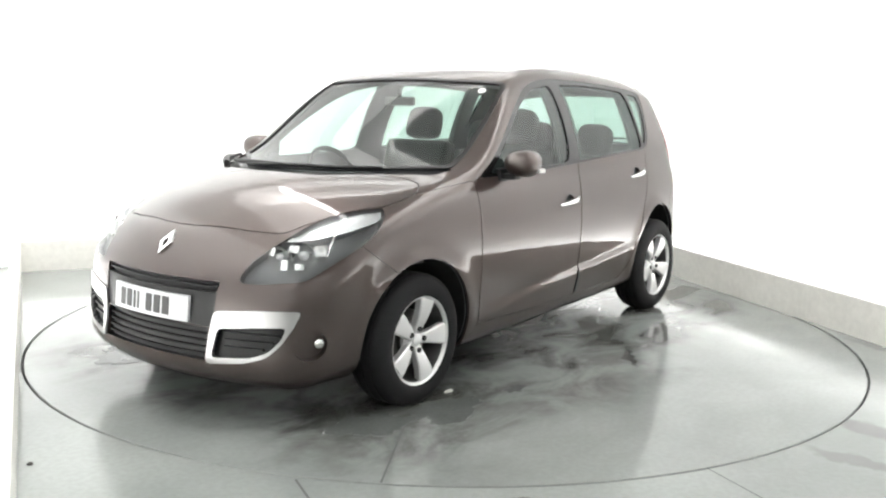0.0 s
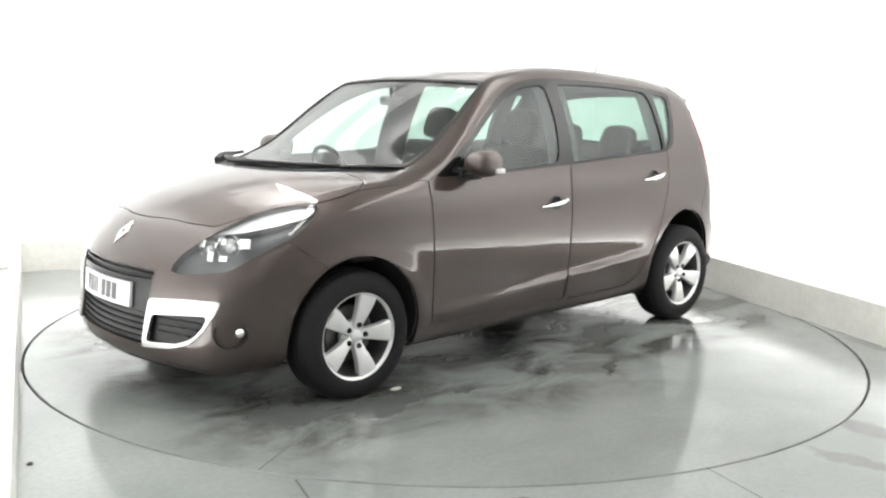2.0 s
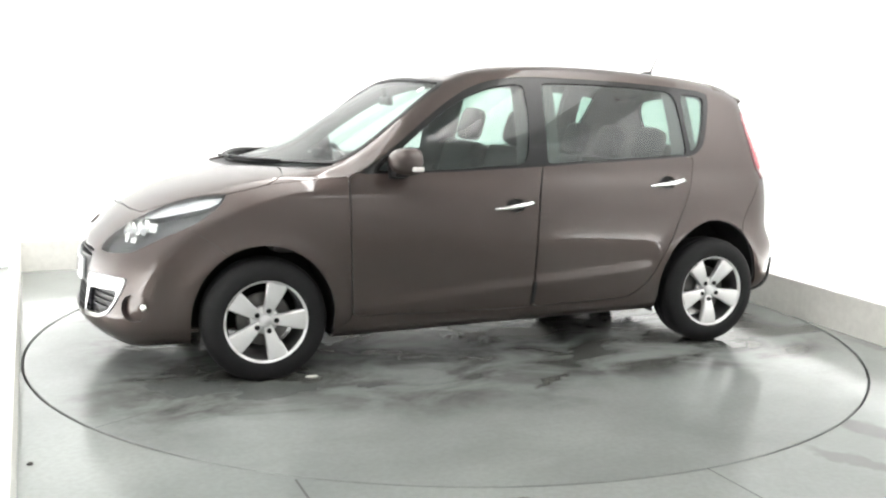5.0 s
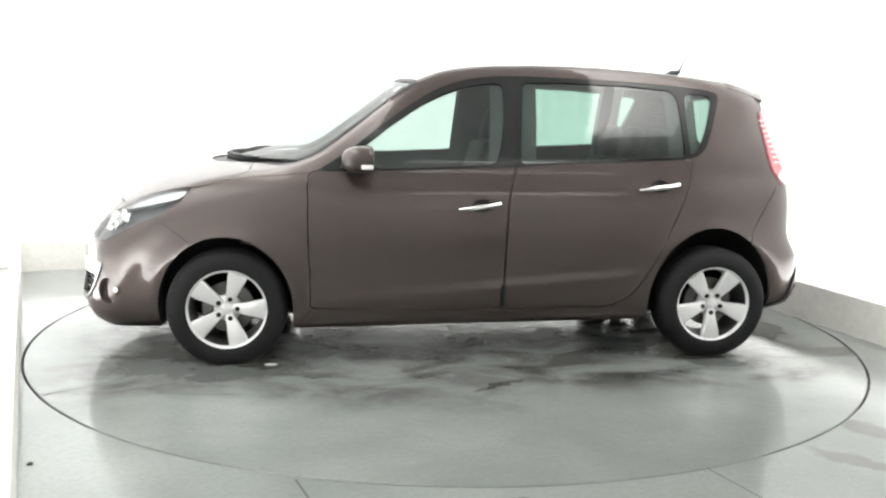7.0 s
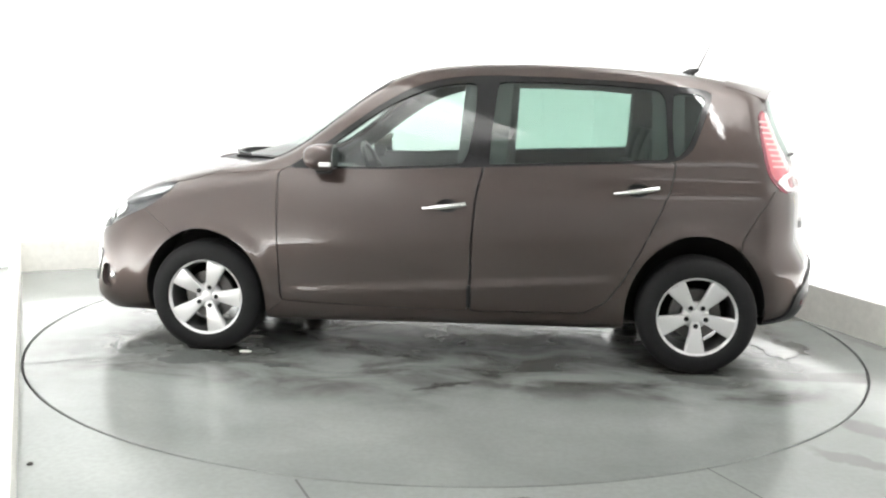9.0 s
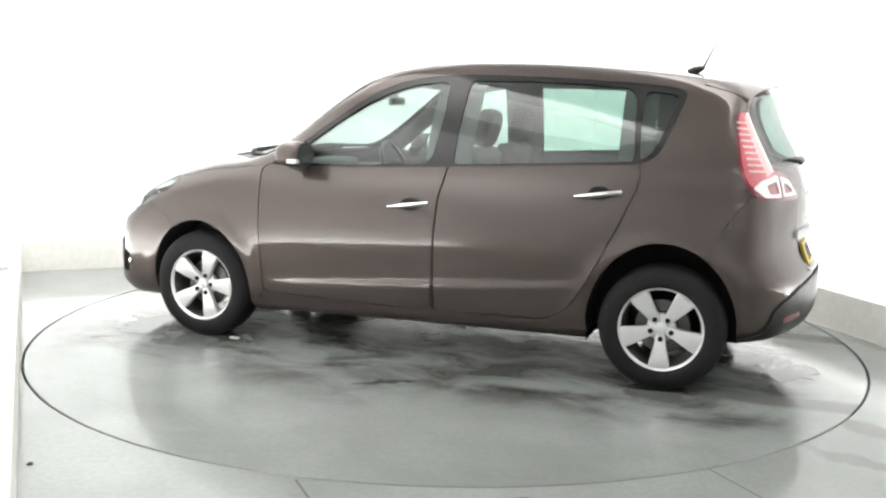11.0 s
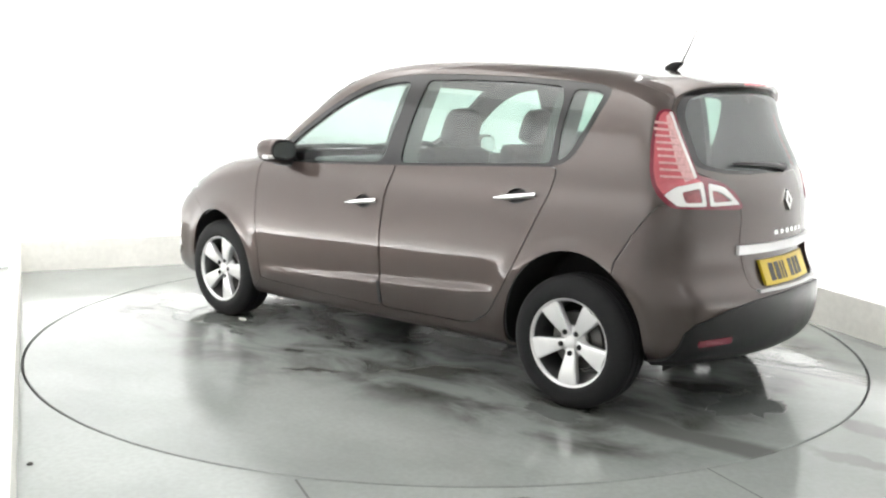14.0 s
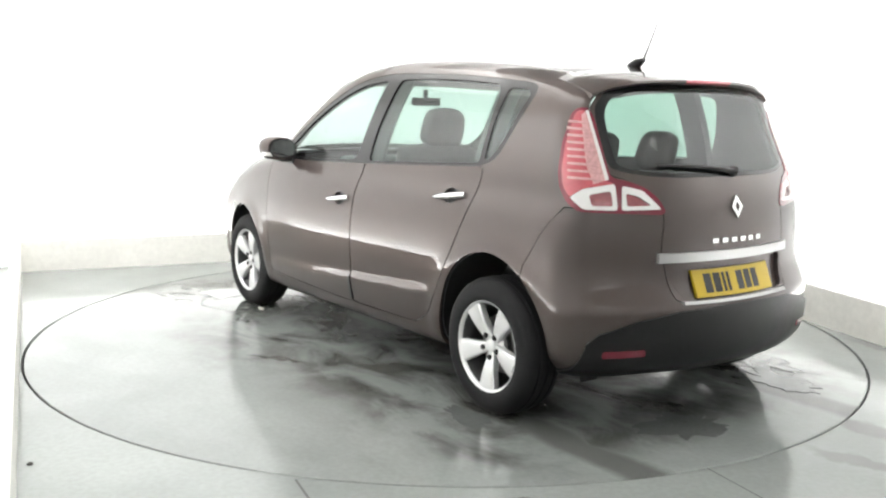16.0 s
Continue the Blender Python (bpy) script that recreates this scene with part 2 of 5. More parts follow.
def turntable():
    bm = bmesh.new()
    n = 160
    rings = []
    for r, z in ((TABLE_R - 0.004, 0.0), (TABLE_R, -0.004), (TABLE_R, -0.045)):
        rings.append([bm.verts.new((r * math.cos(2 * math.pi * k / n), r * math.sin(2 * math.pi * k / n), z)) for k in range(n)])
    bm.faces.new(rings[0])
    for r0, r1 in zip(rings, rings[1:]):
        for k in range(n):
            bm.faces.new((r1[k], r1[(k + 1) % n], r0[(k + 1) % n], r0[k]))
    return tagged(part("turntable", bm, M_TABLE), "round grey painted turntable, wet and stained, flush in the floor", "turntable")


TABLE = turntable()


def bar(name, a, b, width, material, parent=None, label="", high=0.0016):
    """A thin flat strip on the floor from a to b."""
    a, b = Vector((*a, 0)), Vector((*b, 0))
    d = (b - a).normalized()
    n = Vector((-d.y, d.x, 0)) * width / 2
    bm = bmesh.new()
    vs = [bm.verts.new(p + Vector((0, 0, high))) for p in (a - n, b - n, b + n, a + n)]
    bm.faces.new(vs)
    return part(name, bm, material, parent, label)


M_JOINT = mat("dark_joint", (0.05, 0.052, 0.05), 0.6, vary=0.3, scale=30)
bar("joint", (1.48, 0.875), (2.10, 1.245), 0.008, M_JOINT, TABLE, "thin dark joint in the table plate")
bar("joint", (-1.48, -0.875), (-2.10, -1.245), 0.008, M_JOINT, TABLE, "thin dark joint in the table plate")
tagged(bar("floor_joint", (-0.551, -2.42), (-0.44, -2.66), 0.010, M_JOINT), "dark crack in the wet floor", "crack", kind="structure")
tagged(bar("floor_joint", (1.05, -2.22), (1.30, -2.75), 0.008, M_JOINT), "thin dark joint in the wet floor", "joint", kind="structure")


M_WATER = mat("standing_water", (0.11, 0.117, 0.112), 0.015, vary=0.12, scale=6, bump=0.03, bscale=30, ior=1.45)


def puddle(at, rx, ry, seed):
    """A thin sheet of water with a ragged edge, lying on the turntable."""
    bm = bmesh.new()
    n = 48
    ring = []
    for k in range(n):
        a = 2 * math.pi * k / n
        q = Vector((math.cos(a), math.sin(a), seed))
        r = 0.72 + 0.55 * noise.noise(q * 1.3) + 0.28 * noise.noise(q * 4.1)
        ring.append((at[0] + rx * r * q.x, at[1] + ry * r * q.y))
    top = [bm.verts.new((x, y, 0.0028)) for x, y in ring]
    foot = [bm.verts.new((x + (x - at[0]) * 0.02, y + (y - at[1]) * 0.02, 0.0006)) for x, y in ring]
    bm.faces.new(top)
    for k in range(n):
        bm.faces.new((foot[k], foot[(k + 1) % n], top[(k + 1) % n], top[k]))
    part("puddle", bm, M_WATER, TABLE, "shallow puddle of washing water")


for k, (x, y, rx, ry) in enumerate(((1.30, 0.93, 0.30, 0.16), (1.62, 0.80, 0.26, 0.18), (-1.42, 0.90, 0.22, 0.09),
                                    (1.25, -1.08, 0.34, 0.17), (1.65, -0.95, 0.26, 0.20), (-1.50, -1.08, 0.36, 0.18), (-1.85, -0.85, 0.25, 0.20),
                                    (-2.02, 0.10, 0.20, 0.30), (-0.30, -1.10, 0.30, 0.08), (0.72, -1.16, 0.16, 0.06), (0.80, 1.02, 0.10, 0.05))):
    puddle((x, y), rx, ry, 3.7 * k)


def lump(name, at, size, material, label, category):
    bm = bmesh.new()
    bmesh.ops.create_icosphere(bm, subdivisions=2, radius=1.0)
    for v in bm.verts:
        k = 1 + 0.25 * noise.noise(v.co * 2.3 + Vector(at))
        v.co = Vector((v.co.x * size[0], v.co.y * size[1], max(v.co.z, -0.2) * size[2])) * k
    low = min(v.co.z for v in bm.verts)
    bmesh.ops.translate(bm, verts=bm.verts, vec=(0, 0, -low))
    ob = part(name, bm, material, smooth=60)
    ob.location = at
    return tagged(ob, label, category)


M_SCRAP = mat("pale_scrap", (0.55, 0.54, 0.50), 0.6, vary=0.1, scale=40)
M_DIRT = mat("dark_dirt", (0.03, 0.028, 0.025), 0.8, vary=0.2, scale=40)
SCRAP = lump("scrap", (1.05, 0.792, 0.0), (0.035, 0.015, 0.008), M_SCRAP, "small pale scrap lying on the turntable", "scrap")
lump("dirt_clod", (2.62, 0.25, 0.0), (0.03, 0.02, 0.02), M_DIRT, "small dark clod at the foot of the kerb", "debris")
lump("dirt_clod", (-1.59, -2.335, 0.0), (0.013, 0.010, 0.008), M_DIRT, "small dark clod at the foot of the kerb", "debris")


# ---------- the body's form: a side profile, a plan curve and a section, met with rounded edges ----------
# axle middle at the origin, x forward, y to the car's left side
PROFILE = ((2.021, 0.167), (2.148, 0.175), (2.237, 0.246), (2.234, 0.357), (2.221, 0.471), (2.212, 0.584), (2.180, 0.676), (2.118, 0.754),
           (2.044, 0.828), (1.944, 0.894), (1.819, 0.961), (1.641, 1.023), (1.461, 1.064), (1.301, 1.088), (1.159, 1.128), (1.013, 1.187),
           (0.755, 1.337), (0.500, 1.487), (0.341, 1.564), (0.181, 1.610), (-0.049, 1.638), (-0.350, 1.649), (-0.700, 1.642), (-1.050, 1.623),
           (-1.402, 1.596), (-1.661, 1.551), (-1.772, 1.500), (-1.802, 1.440), (-1.831, 1.343), (-1.901, 1.209), (-1.966, 1.076), (-1.998, 0.950),
           (-2.008, 0.800), (-2.020, 0.675), (-2.072, 0.583), (-2.081, 0.518), (-2.078, 0.410), (-2.053, 0.318), (-1.950, 0.268), (-1.600, 0.229),
           (-1.000, 0.209), (-0.000, 0.199), (1.000, 0.186), (1.600, 0.174))
SECTION_Z = (0.15, 0.22, 0.30, 0.42, 0.50, 0.62, 0.75, 0.88, 0.97, 1.03, 1.08, 1.20, 1.35, 1.50, 1.58, 1.70)
SECTION_Y = (0.825, 0.846, 0.866, 0.880, 0.887, 0.896, 0.894, 0.881, 0.860, 0.840, 0.830, 0.799, 0.739, 0.660, 0.607, 0.525)
TAPER_X = (-2.2, -1.9, -1.6, -1.3, -0.8, 0.0, 0.8, 1.2, 1.5, 1.8, 2.0, 2.3)
TAPER_K = (0.877, 0.908, 0.941, 0.968, 0.989, 1.013, 1.028, 1.006, 0.968, 0.921, 0.893, 0.846)
ARCHES = ((1.358, 0.31, 0.37), (-1.335, 0.33, 0.40))


def cubic(xs, ys):
    """A natural cubic spline through points, as a function of an array."""
    xs, ys = np.array(xs, float), np.array(ys, float)
    n, h = len(xs), np.diff(xs)
    A, r = np.eye(n), np.zeros(n)
    for i in range(1, n - 1):
        A[i, i - 1:i + 2] = h[i - 1], 2 * (h[i - 1] + h[i]), h[i]
        r[i] = 6 * ((ys[i + 1] - ys[i]) / h[i] - (ys[i] - ys[i - 1]) / h[i - 1])
    m = np.linalg.solve(A, r)

    def f(q):
        q = np.clip(q, xs[0], xs[-1])
        i = np.clip(np.searchsorted(xs, q) - 1, 0, n - 2)
        a, b, hh = xs[i + 1] - q, q - xs[i], h[i]
        return (m[i] * a ** 3 + m[i + 1] * b ** 3) / (6 * hh) + (ys[i] / hh - m[i] * hh / 6) * a + (ys[i + 1] / hh - m[i + 1] * hh / 6) * b
    return f


def closed_curve(points, per):
    """A smooth closed line (cubic B-spline pulled back on its points)."""
    p = np.array(points, float)
    c = p.copy()
    for _ in range(40):
        c += 0.8 * (p - (np.roll(c, 1, 0) + 4 * c + np.roll(c, -1, 0)) / 6)
    c = 0.75 * c + 0.25 * p
    out = []
    for k in range(per):
        t = k / per
        w = ((1 - t) ** 3 / 6, (3 * t ** 3 - 6 * t * t + 4) / 6, (-3 * t ** 3 + 3 * t * t + 3 * t + 1) / 6, t ** 3 / 6)
        out.append(sum(wi * np.roll(c, 1 - i, 0) for i, wi in enumerate(w)))
    return np.stack(out, 1).reshape(-1, 2)


OUTLINE = closed_curve(PROFILE, 4)
section_half = cubic(SECTION_Z, SECTION_Y)
taper = cubic(TAPER_X, TAPER_K)


def smooth01(x, a, b):
    t = np.clip((x - a) / (b - a), 0, 1)
    return t * t * (3 - 2 * t)


def profile_distance(x, z):
    """Signed distance to the side profile, negative within."""
    a, b = OUTLINE, np.roll(OUTLINE, -1, 0)
    d = b - a
    px, pz = x[:, None] - a[None, :, 0], z[:, None] - a[None, :, 1]
    t = np.clip((px * d[:, 0] + pz * d[:, 1]) / (d ** 2).sum(1), 0, 1)
    dist = np.sqrt(((px - t * d[:, 0]) ** 2 + (pz - t * d[:, 1]) ** 2).min(1))
    zi = z[:, None]
    cross = ((a[:, 1] > zi) != (b[:, 1] > zi)) & (x[:, None] < (b[:, 0] - a[:, 0]) * (zi - a[:, 1]) / (b[:, 1] - a[:, 1] + 1e-12) + a[:, 0])
    return np.where(cross.sum(1) % 2 == 1, -dist, dist)


def body_distance(x, y, z):
    y = np.abs(y)
    bow = 0.356 * smooth01(x, 0.0, 1.1) * y ** 2 - 0.342 * smooth01(-x, 0.7, 1.7) * y ** 2
    crown = 0.068 * y ** 2 * smooth01(z, 0.6, 0.95)
    f1 = profile_distance(x + bow, z + crown)
    w = section_half(z) * taper(x)
    for ax, az, ar in ARCHES:
        rho = np.hypot(x - ax, z - az)
        w = w + 0.014 * np.exp(-((rho - ar - 0.01) / 0.05) ** 2) * smooth01(z, 0.2, 0.4)
    # the crease along the lower doors
    along = smooth01(x, -0.98, -0.75) * smooth01(-x, -0.95, -0.8)
    dz = z - (0.505 - (x + 0.92) * 0.072)
    proud = 0.015 - 0.006 * smooth01(x, -0.4, 0.7)
    w = w + along * proud / (1 + np.exp(np.clip(dz / 0.0055, -40, 40))) * np.exp(-(np.minimum(dz, 0) / 0.10) ** 2)
    f2 = y - w
    r = 0.07 - 0.025 * smooth01(z, 1.0, 1.2) + 0.045 * smooth01(np.abs(x), 1.0, 1.9)
    u, v = np.maximum(f1 + r, 0), np.maximum(f2 + r, 0)
    return np.where((f1 > -r) & (f2 > -r), np.hypot(u, v) - r, np.maximum(f1, f2))


def body_half():
    """Grid of places on the left half of the body, from the nose's middle to the tail's middle, from below to the top."""
    x_front, x_rear, zc = 1.45, -1.45, 0.78
    stations = []
    for k in range(36):
        a = math.pi / 2 * (1 - k / 36)
        stations.append((x_front, math.sin(a), math.cos(a)))
    for k in range(101):
        stations.append((x_front + (x_rear - x_front) * k / 100, 0.0, 1.0))
    for k in range(1, 37):
        a = math.pi / 2 * k / 36
        stations.append((x_rear, -math.sin(a), math.cos(a)))
    st = np.array(stations)
    phi = np.linspace(-math.pi / 2, math.pi / 2, 161)
    ox = np.repeat(st[:, 0], len(phi))
    dx = np.outer(st[:, 1], np.cos(phi)).ravel()
    dy = np.outer(st[:, 2], np.cos(phi)).ravel()
    dz = np.tile(np.sin(phi), len(st))
    lo, hi = np.zeros(len(ox)), np.full(len(ox), 1.9)
    for _ in range(22):
        mid = (lo + hi) / 2
        inside = body_distance(ox + dx * mid, dy * mid, zc + dz * mid) < 0
        lo, hi = np.where(inside, mid, lo), np.where(inside, hi, mid)
    g = np.stack([ox + dx * hi, np.abs(dy * hi), zc + dz * hi], 1)
    return g.reshape(len(st), len(phi), 3)


# ---------- car materials ----------
def paint_material():
    m = mat("brown_metallic_paint", (0.066, 0.0495, 0.045), 0.38, metal=0.6, coat=1.0)
    nt = m.node_tree
    b = nt.nodes["Principled BSDF"]
    b.inputs["Coat IOR"].default_value = 1.6
    b.inputs["Specular IOR Level"].default_value = 0.15
    b.inputs["Specular Tint"].default_value = (0.3, 0.26, 0.25, 1)   # less mirror-like at glancing angles
    tc = nt.nodes.new("ShaderNodeTexCoord")
    fl = nt.nodes.new("ShaderNodeTexVoronoi")
    fl.inputs["Scale"].default_value = 900
    nt.links.new(tc.outputs["Object"], fl.inputs["Vector"])
    big = nt.nodes.new("ShaderNodeTexNoise")
    big.inputs["Scale"].default_value, big.inputs["Detail"].default_value = 3.0, 6
    nt.links.new(tc.outputs["Object"], big.inputs["Vector"])
    mr = nt.nodes.new("ShaderNodeMapRange")
    mr.inputs["To Min"].default_value, mr.inputs["To Max"].default_value = 0.33, 0.42
    nt.links.new(big.outputs["Fac"], mr.inputs["Value"])
    nt.links.new(mr.outputs[0], b.inputs["Roughness"])
    mr2 = nt.nodes.new("ShaderNodeMapRange")
    mr2.inputs["From Max"].default_value = 0.9
    mr2.inputs["To Min"].default_value, mr2.inputs["To Max"].default_value = 0.85, 1.2
    nt.links.new(fl.outputs["Distance"], mr2.inputs["Value"])
    sc = nt.nodes.new("ShaderNodeVectorMath")
    sc.operation = "SCALE"
    sc.inputs[0].default_value = (0.066, 0.0495, 0.045)
    nt.links.new(mr2.outputs[0], sc.inputs["Scale"])
    nt.links.new(sc.outputs[0], b.inputs["Base Color"])
    # the washed film of water and dust on the lacquer
    film = nt.nodes.new("ShaderNodeTexNoise")
    film.inputs["Scale"].default_value, film.inputs["Detail"].default_value = 26.0, 7
    nt.links.new(tc.outputs["Object"], film.inputs["Vector"])
    mr3 = nt.nodes.new("ShaderNodeMapRange")
    mr3.inputs["From Min"].default_value, mr3.inputs["From Max"].default_value = 0.4, 0.75
    mr3.inputs["To Min"].default_value, mr3.inputs["To Max"].default_value = 0.006, 0.03
    nt.links.new(film.outputs["Fac"], mr3.inputs["Value"])
    nt.links.new(mr3.outputs[0], b.inputs["Coat Roughness"])
    # beads and runs of water that break up the mirror image a little
    bead = nt.nodes.new("ShaderNodeTexNoise")
    bead.inputs["Scale"].default_value, bead.inputs["Detail"].default_value = 16.0, 5
    nt.links.new(tc.outputs["Object"], bead.inputs["Vector"])
    bp = nt.nodes.new("ShaderNodeBump")
    bp.inputs["Strength"].default_value, bp.inputs["Distance"].default_value = 0.05, 0.01
    nt.links.new(bead.outputs["Fac"], bp.inputs["Height"])
    nt.links.new(bp.outputs[0], b.inputs["Coat Normal"])
    return m


def glass_material(name, tint, gloss=0.06, rough=0.0):
    m = bpy.data.materials.new(name)
    m.use_nodes = True
    nt = m.node_tree
    nt.nodes.remove(nt.nodes["Principled BSDF"])
    tr = nt.nodes.new("ShaderNodeBsdfTransparent")
    tr.inputs[0].default_value = (*tint, 1)
    gl = nt.nodes.new("ShaderNodeBsdfGlossy")
    gl.inputs["Roughness"].default_value = rough
    lw = nt.nodes.new("ShaderNodeLayerWeight")
    lw.inputs["Blend"].default_value = 0.5
    pw = nt.nodes.new("ShaderNodeMath")
    pw.operation = "POWER"
    pw.inputs[1].default_value = 5.0
    nt.links.new(lw.outputs["Facing"], pw.inputs[0])
    fr = nt.nodes.new("ShaderNodeMapRange")
    fr.inputs["To Min"].default_value, fr.inputs["To Max"].default_value = gloss, 0.7
    nt.links.new(pw.outputs[0], fr.inputs["Value"])
    mx = nt.nodes.new("ShaderNodeMixShader")
    nt.links.new(fr.outputs[0], mx.inputs[0])
    nt.links.new(tr.outputs[0], mx.inputs[1])
    nt.links.new(gl.outputs[0], mx.inputs[2])
    nt.links.new(mx.outputs[0], nt.nodes["Material Output"].inputs[0])
    return m


M_PAINT = paint_material()
M_BLACK = mat("black_trim_plastic", (0.013, 0.013, 0.0135), 0.42, vary=0.2, scale=14, bump=0.05, bscale=300)
M_GLOSSBLACK = mat("gloss_black_frame", (0.012, 0.012, 0.013), 0.12, vary=0.15, scale=9)
M_BUMPER = mat("dark_grey_bumper_plastic", (0.013, 0.0131, 0.0134), 0.42, vary=0.2, scale=10, bump=0.04, bscale=260)
M_LINER = mat("wheel_arch_felt", (0.012, 0.012, 0.012), 0.95, vary=0.3, scale=20, bump=0.2)
M_CABIN = mat("grey_cabin_trim", (0.11, 0.11, 0.112), 0.8, vary=0.15, scale=12, bump=0.08, bscale=200)
M_SEAT = mat("dark_seat_cloth", (0.042, 0.043, 0.045), 0.9, vary=0.2, scale=25, bump=0.15, bscale=400)
M_HEADLINE = mat("light_headlining", (0.32, 0.32, 0.31), 0.9, vary=0.06, scale=10)
M_CHROME = mat("chrome", (0.80, 0.80, 0.79), 0.13, metal=1.0, vary=0.02, scale=20)
M_SATIN = mat("satin_silver_trim", (0.44, 0.44, 0.44), 0.30, metal=0.85, vary=0.015, scale=15)
M_ALLOY = mat("silver_alloy_lacquer", (0.72, 0.72, 0.72), 0.30, metal=0.45, vary=0.015, scale=18, coat=0.5)
# the rim's alloy again, with the barrel's shade put into the base colour
M_ALLOYSHADE = mat("alloy_barrel_painted_shade", (0.10, 0.10, 0.10), 0.45, metal=0.6, vary=0.2, scale=18)
M_STEEL = mat("brake_disc_steel", (0.16, 0.155, 0.15), 0.45, metal=0.9, vary=0.2, scale=30)
M_RUBBER = mat("tyre_rubber", (0.014, 0.014, 0.0145), 0.75, vary=0.25, scale=16, bump=0.1, bscale=150)
M_GLASS = glass_material("green_tinted_glass", (0.68, 0.78, 0.74), 0.085)
M_PRIVACY = glass_material("dark_green_rear_glass", (0.49, 0.63, 0.575), 0.10)
M_LENS = glass_material("clear_lamp_lens", (0.93, 0.95, 0.95), 0.05)
M_LAMPGREY = mat("lamp_housing_grey", (0.055, 0.056, 0.06), 0.3, vary=0.1, scale=20)
M_LAMPSILVER = mat("lamp_silver_ribs", (0.52, 0.52, 0.53), 0.25, metal=0.7, vary=0.04, scale=40, bump=0.35, bscale=90)
M_RED = mat("red_lamp_lens", (0.50, 0.10, 0.12), 0.12, vary=0.15, scale=30, bump=0.05, bscale=160, coat=1.0)
M_REDRIM = mat("dark_red_lamp_rim", (0.17, 0.012, 0.028), 0.12, vary=0.1, scale=30, coat=1.0)
M_TAILINNER = mat("smoky_red_inner_lens", (0.27, 0.075, 0.085), 0.15, vary=0.25, scale=50, bump=0.2, bscale=120, coat=1.0)
M_PINK = mat("ribbed_pink_lens", (0.62, 0.34, 0.34), 0.2, vary=0.25, scale=60, bump=0.4, bscale=120, coat=1.0)
M_WHITELENS = mat("white_lamp_frame", (0.74, 0.72, 0.71), 0.2, vary=0.05, scale=30, coat=0.6)
M_PLATEW = mat("white_plate", (0.52, 0.53, 0.54), 0.35, vary=0.04, scale=20)
M_PLATEY = mat("yellow_plate", (0.55, 0.39, 0.02), 0.35, vary=0.05, scale=20)
M_INK = mat("plate_black", (0.02, 0.02, 0.02), 0.5)
M_MIRROR = mat("mirror_glass", (0.85, 0.87, 0.87), 0.02, metal=1.0)
M_STICKER = mat("white_sticker", (0.8, 0.8, 0.8), 0.5)

for m, level in ((M_RUBBER, 0.22), (M_BUMPER, 0.3), (M_BLACK, 0.3)):
    m.node_tree.nodes["Principled BSDF"].inputs["Specular IOR Level"].default_value = level
CAR = thing("car", "brown metallic five-door people carrier, washed and wet, standing on the turntable", "car")
OFF = Vector((-0.0724, -0.0828, 0.0))      # the car stands a little off the table's middle

# ---------- cutting the shell along drawn outlines ----------
AX_SIDE = (Vector((1, 0, 0)), Vector((0, 0, 1)))
AX_END = (Vector((0, 1, 0)), Vector((0, 0, 1)))
AX_TOP = (Vector((1, 0, 0)), Vector((0, 1, 0)))
AX_NOSE = (Vector((-0.588, 0.809, 0)), Vector((0, 0, 1)))
AX_TAIL = (Vector((0.6, 0.8, 0)), Vector((0, 0, 1)))


def ccw(poly):
    s = sum(a[0] * b[1] - b[0] * a[1] for a, b in zip(poly, poly[1:] + poly[:1]))
    return list(poly) if s > 0 else list(poly)[::-1]


def rounded(poly, r=0.05, n=2):
    """The outline with every corner drawn as a small arc."""
    out = []
    p = [Vector(q) for q in poly]
    for i, c in enumerate(p):
        a, b = p[i - 1], p[(i + 1) % len(p)]
        k = min(r, (a - c).length * 0.45, (b - c).length * 0.45)
        s, e = c + (a - c).normalized() * k, c + (b - c).normalized() * k
        for j in range(n + 1):
            t = j / n
            out.append(tuple(s * (1 - t) ** 2 + c * 2 * t * (1 - t) + e * t * t))
    return out


def inset(poly, d):
    p = [Vector(q) for q in ccw(poly)]
    out = []
    for i, c in enumerate(p):
        u, v = (c - p[i - 1]).normalized(), (p[(i + 1) % len(p)] - c).normalized()
        n1, n2 = Vector((-u.y, u.x)), Vector((-v.y, v.x))
        k = n1 + n2
        out.append(tuple(c + k * (d / max(0.4, 0.5 * k.length_squared))))
    return out


def in_poly(a, b, poly):
    hit = False
    j = len(poly) - 1
    for i in range(len(poly)):
        (xi, yi), (xj, yj) = poly[i], poly[j]
        if (yi > b) != (yj > b) and a < (xj - xi) * (b - yi) / (yj - yi) + xi:
            hit = not hit
        j = i
    return hit


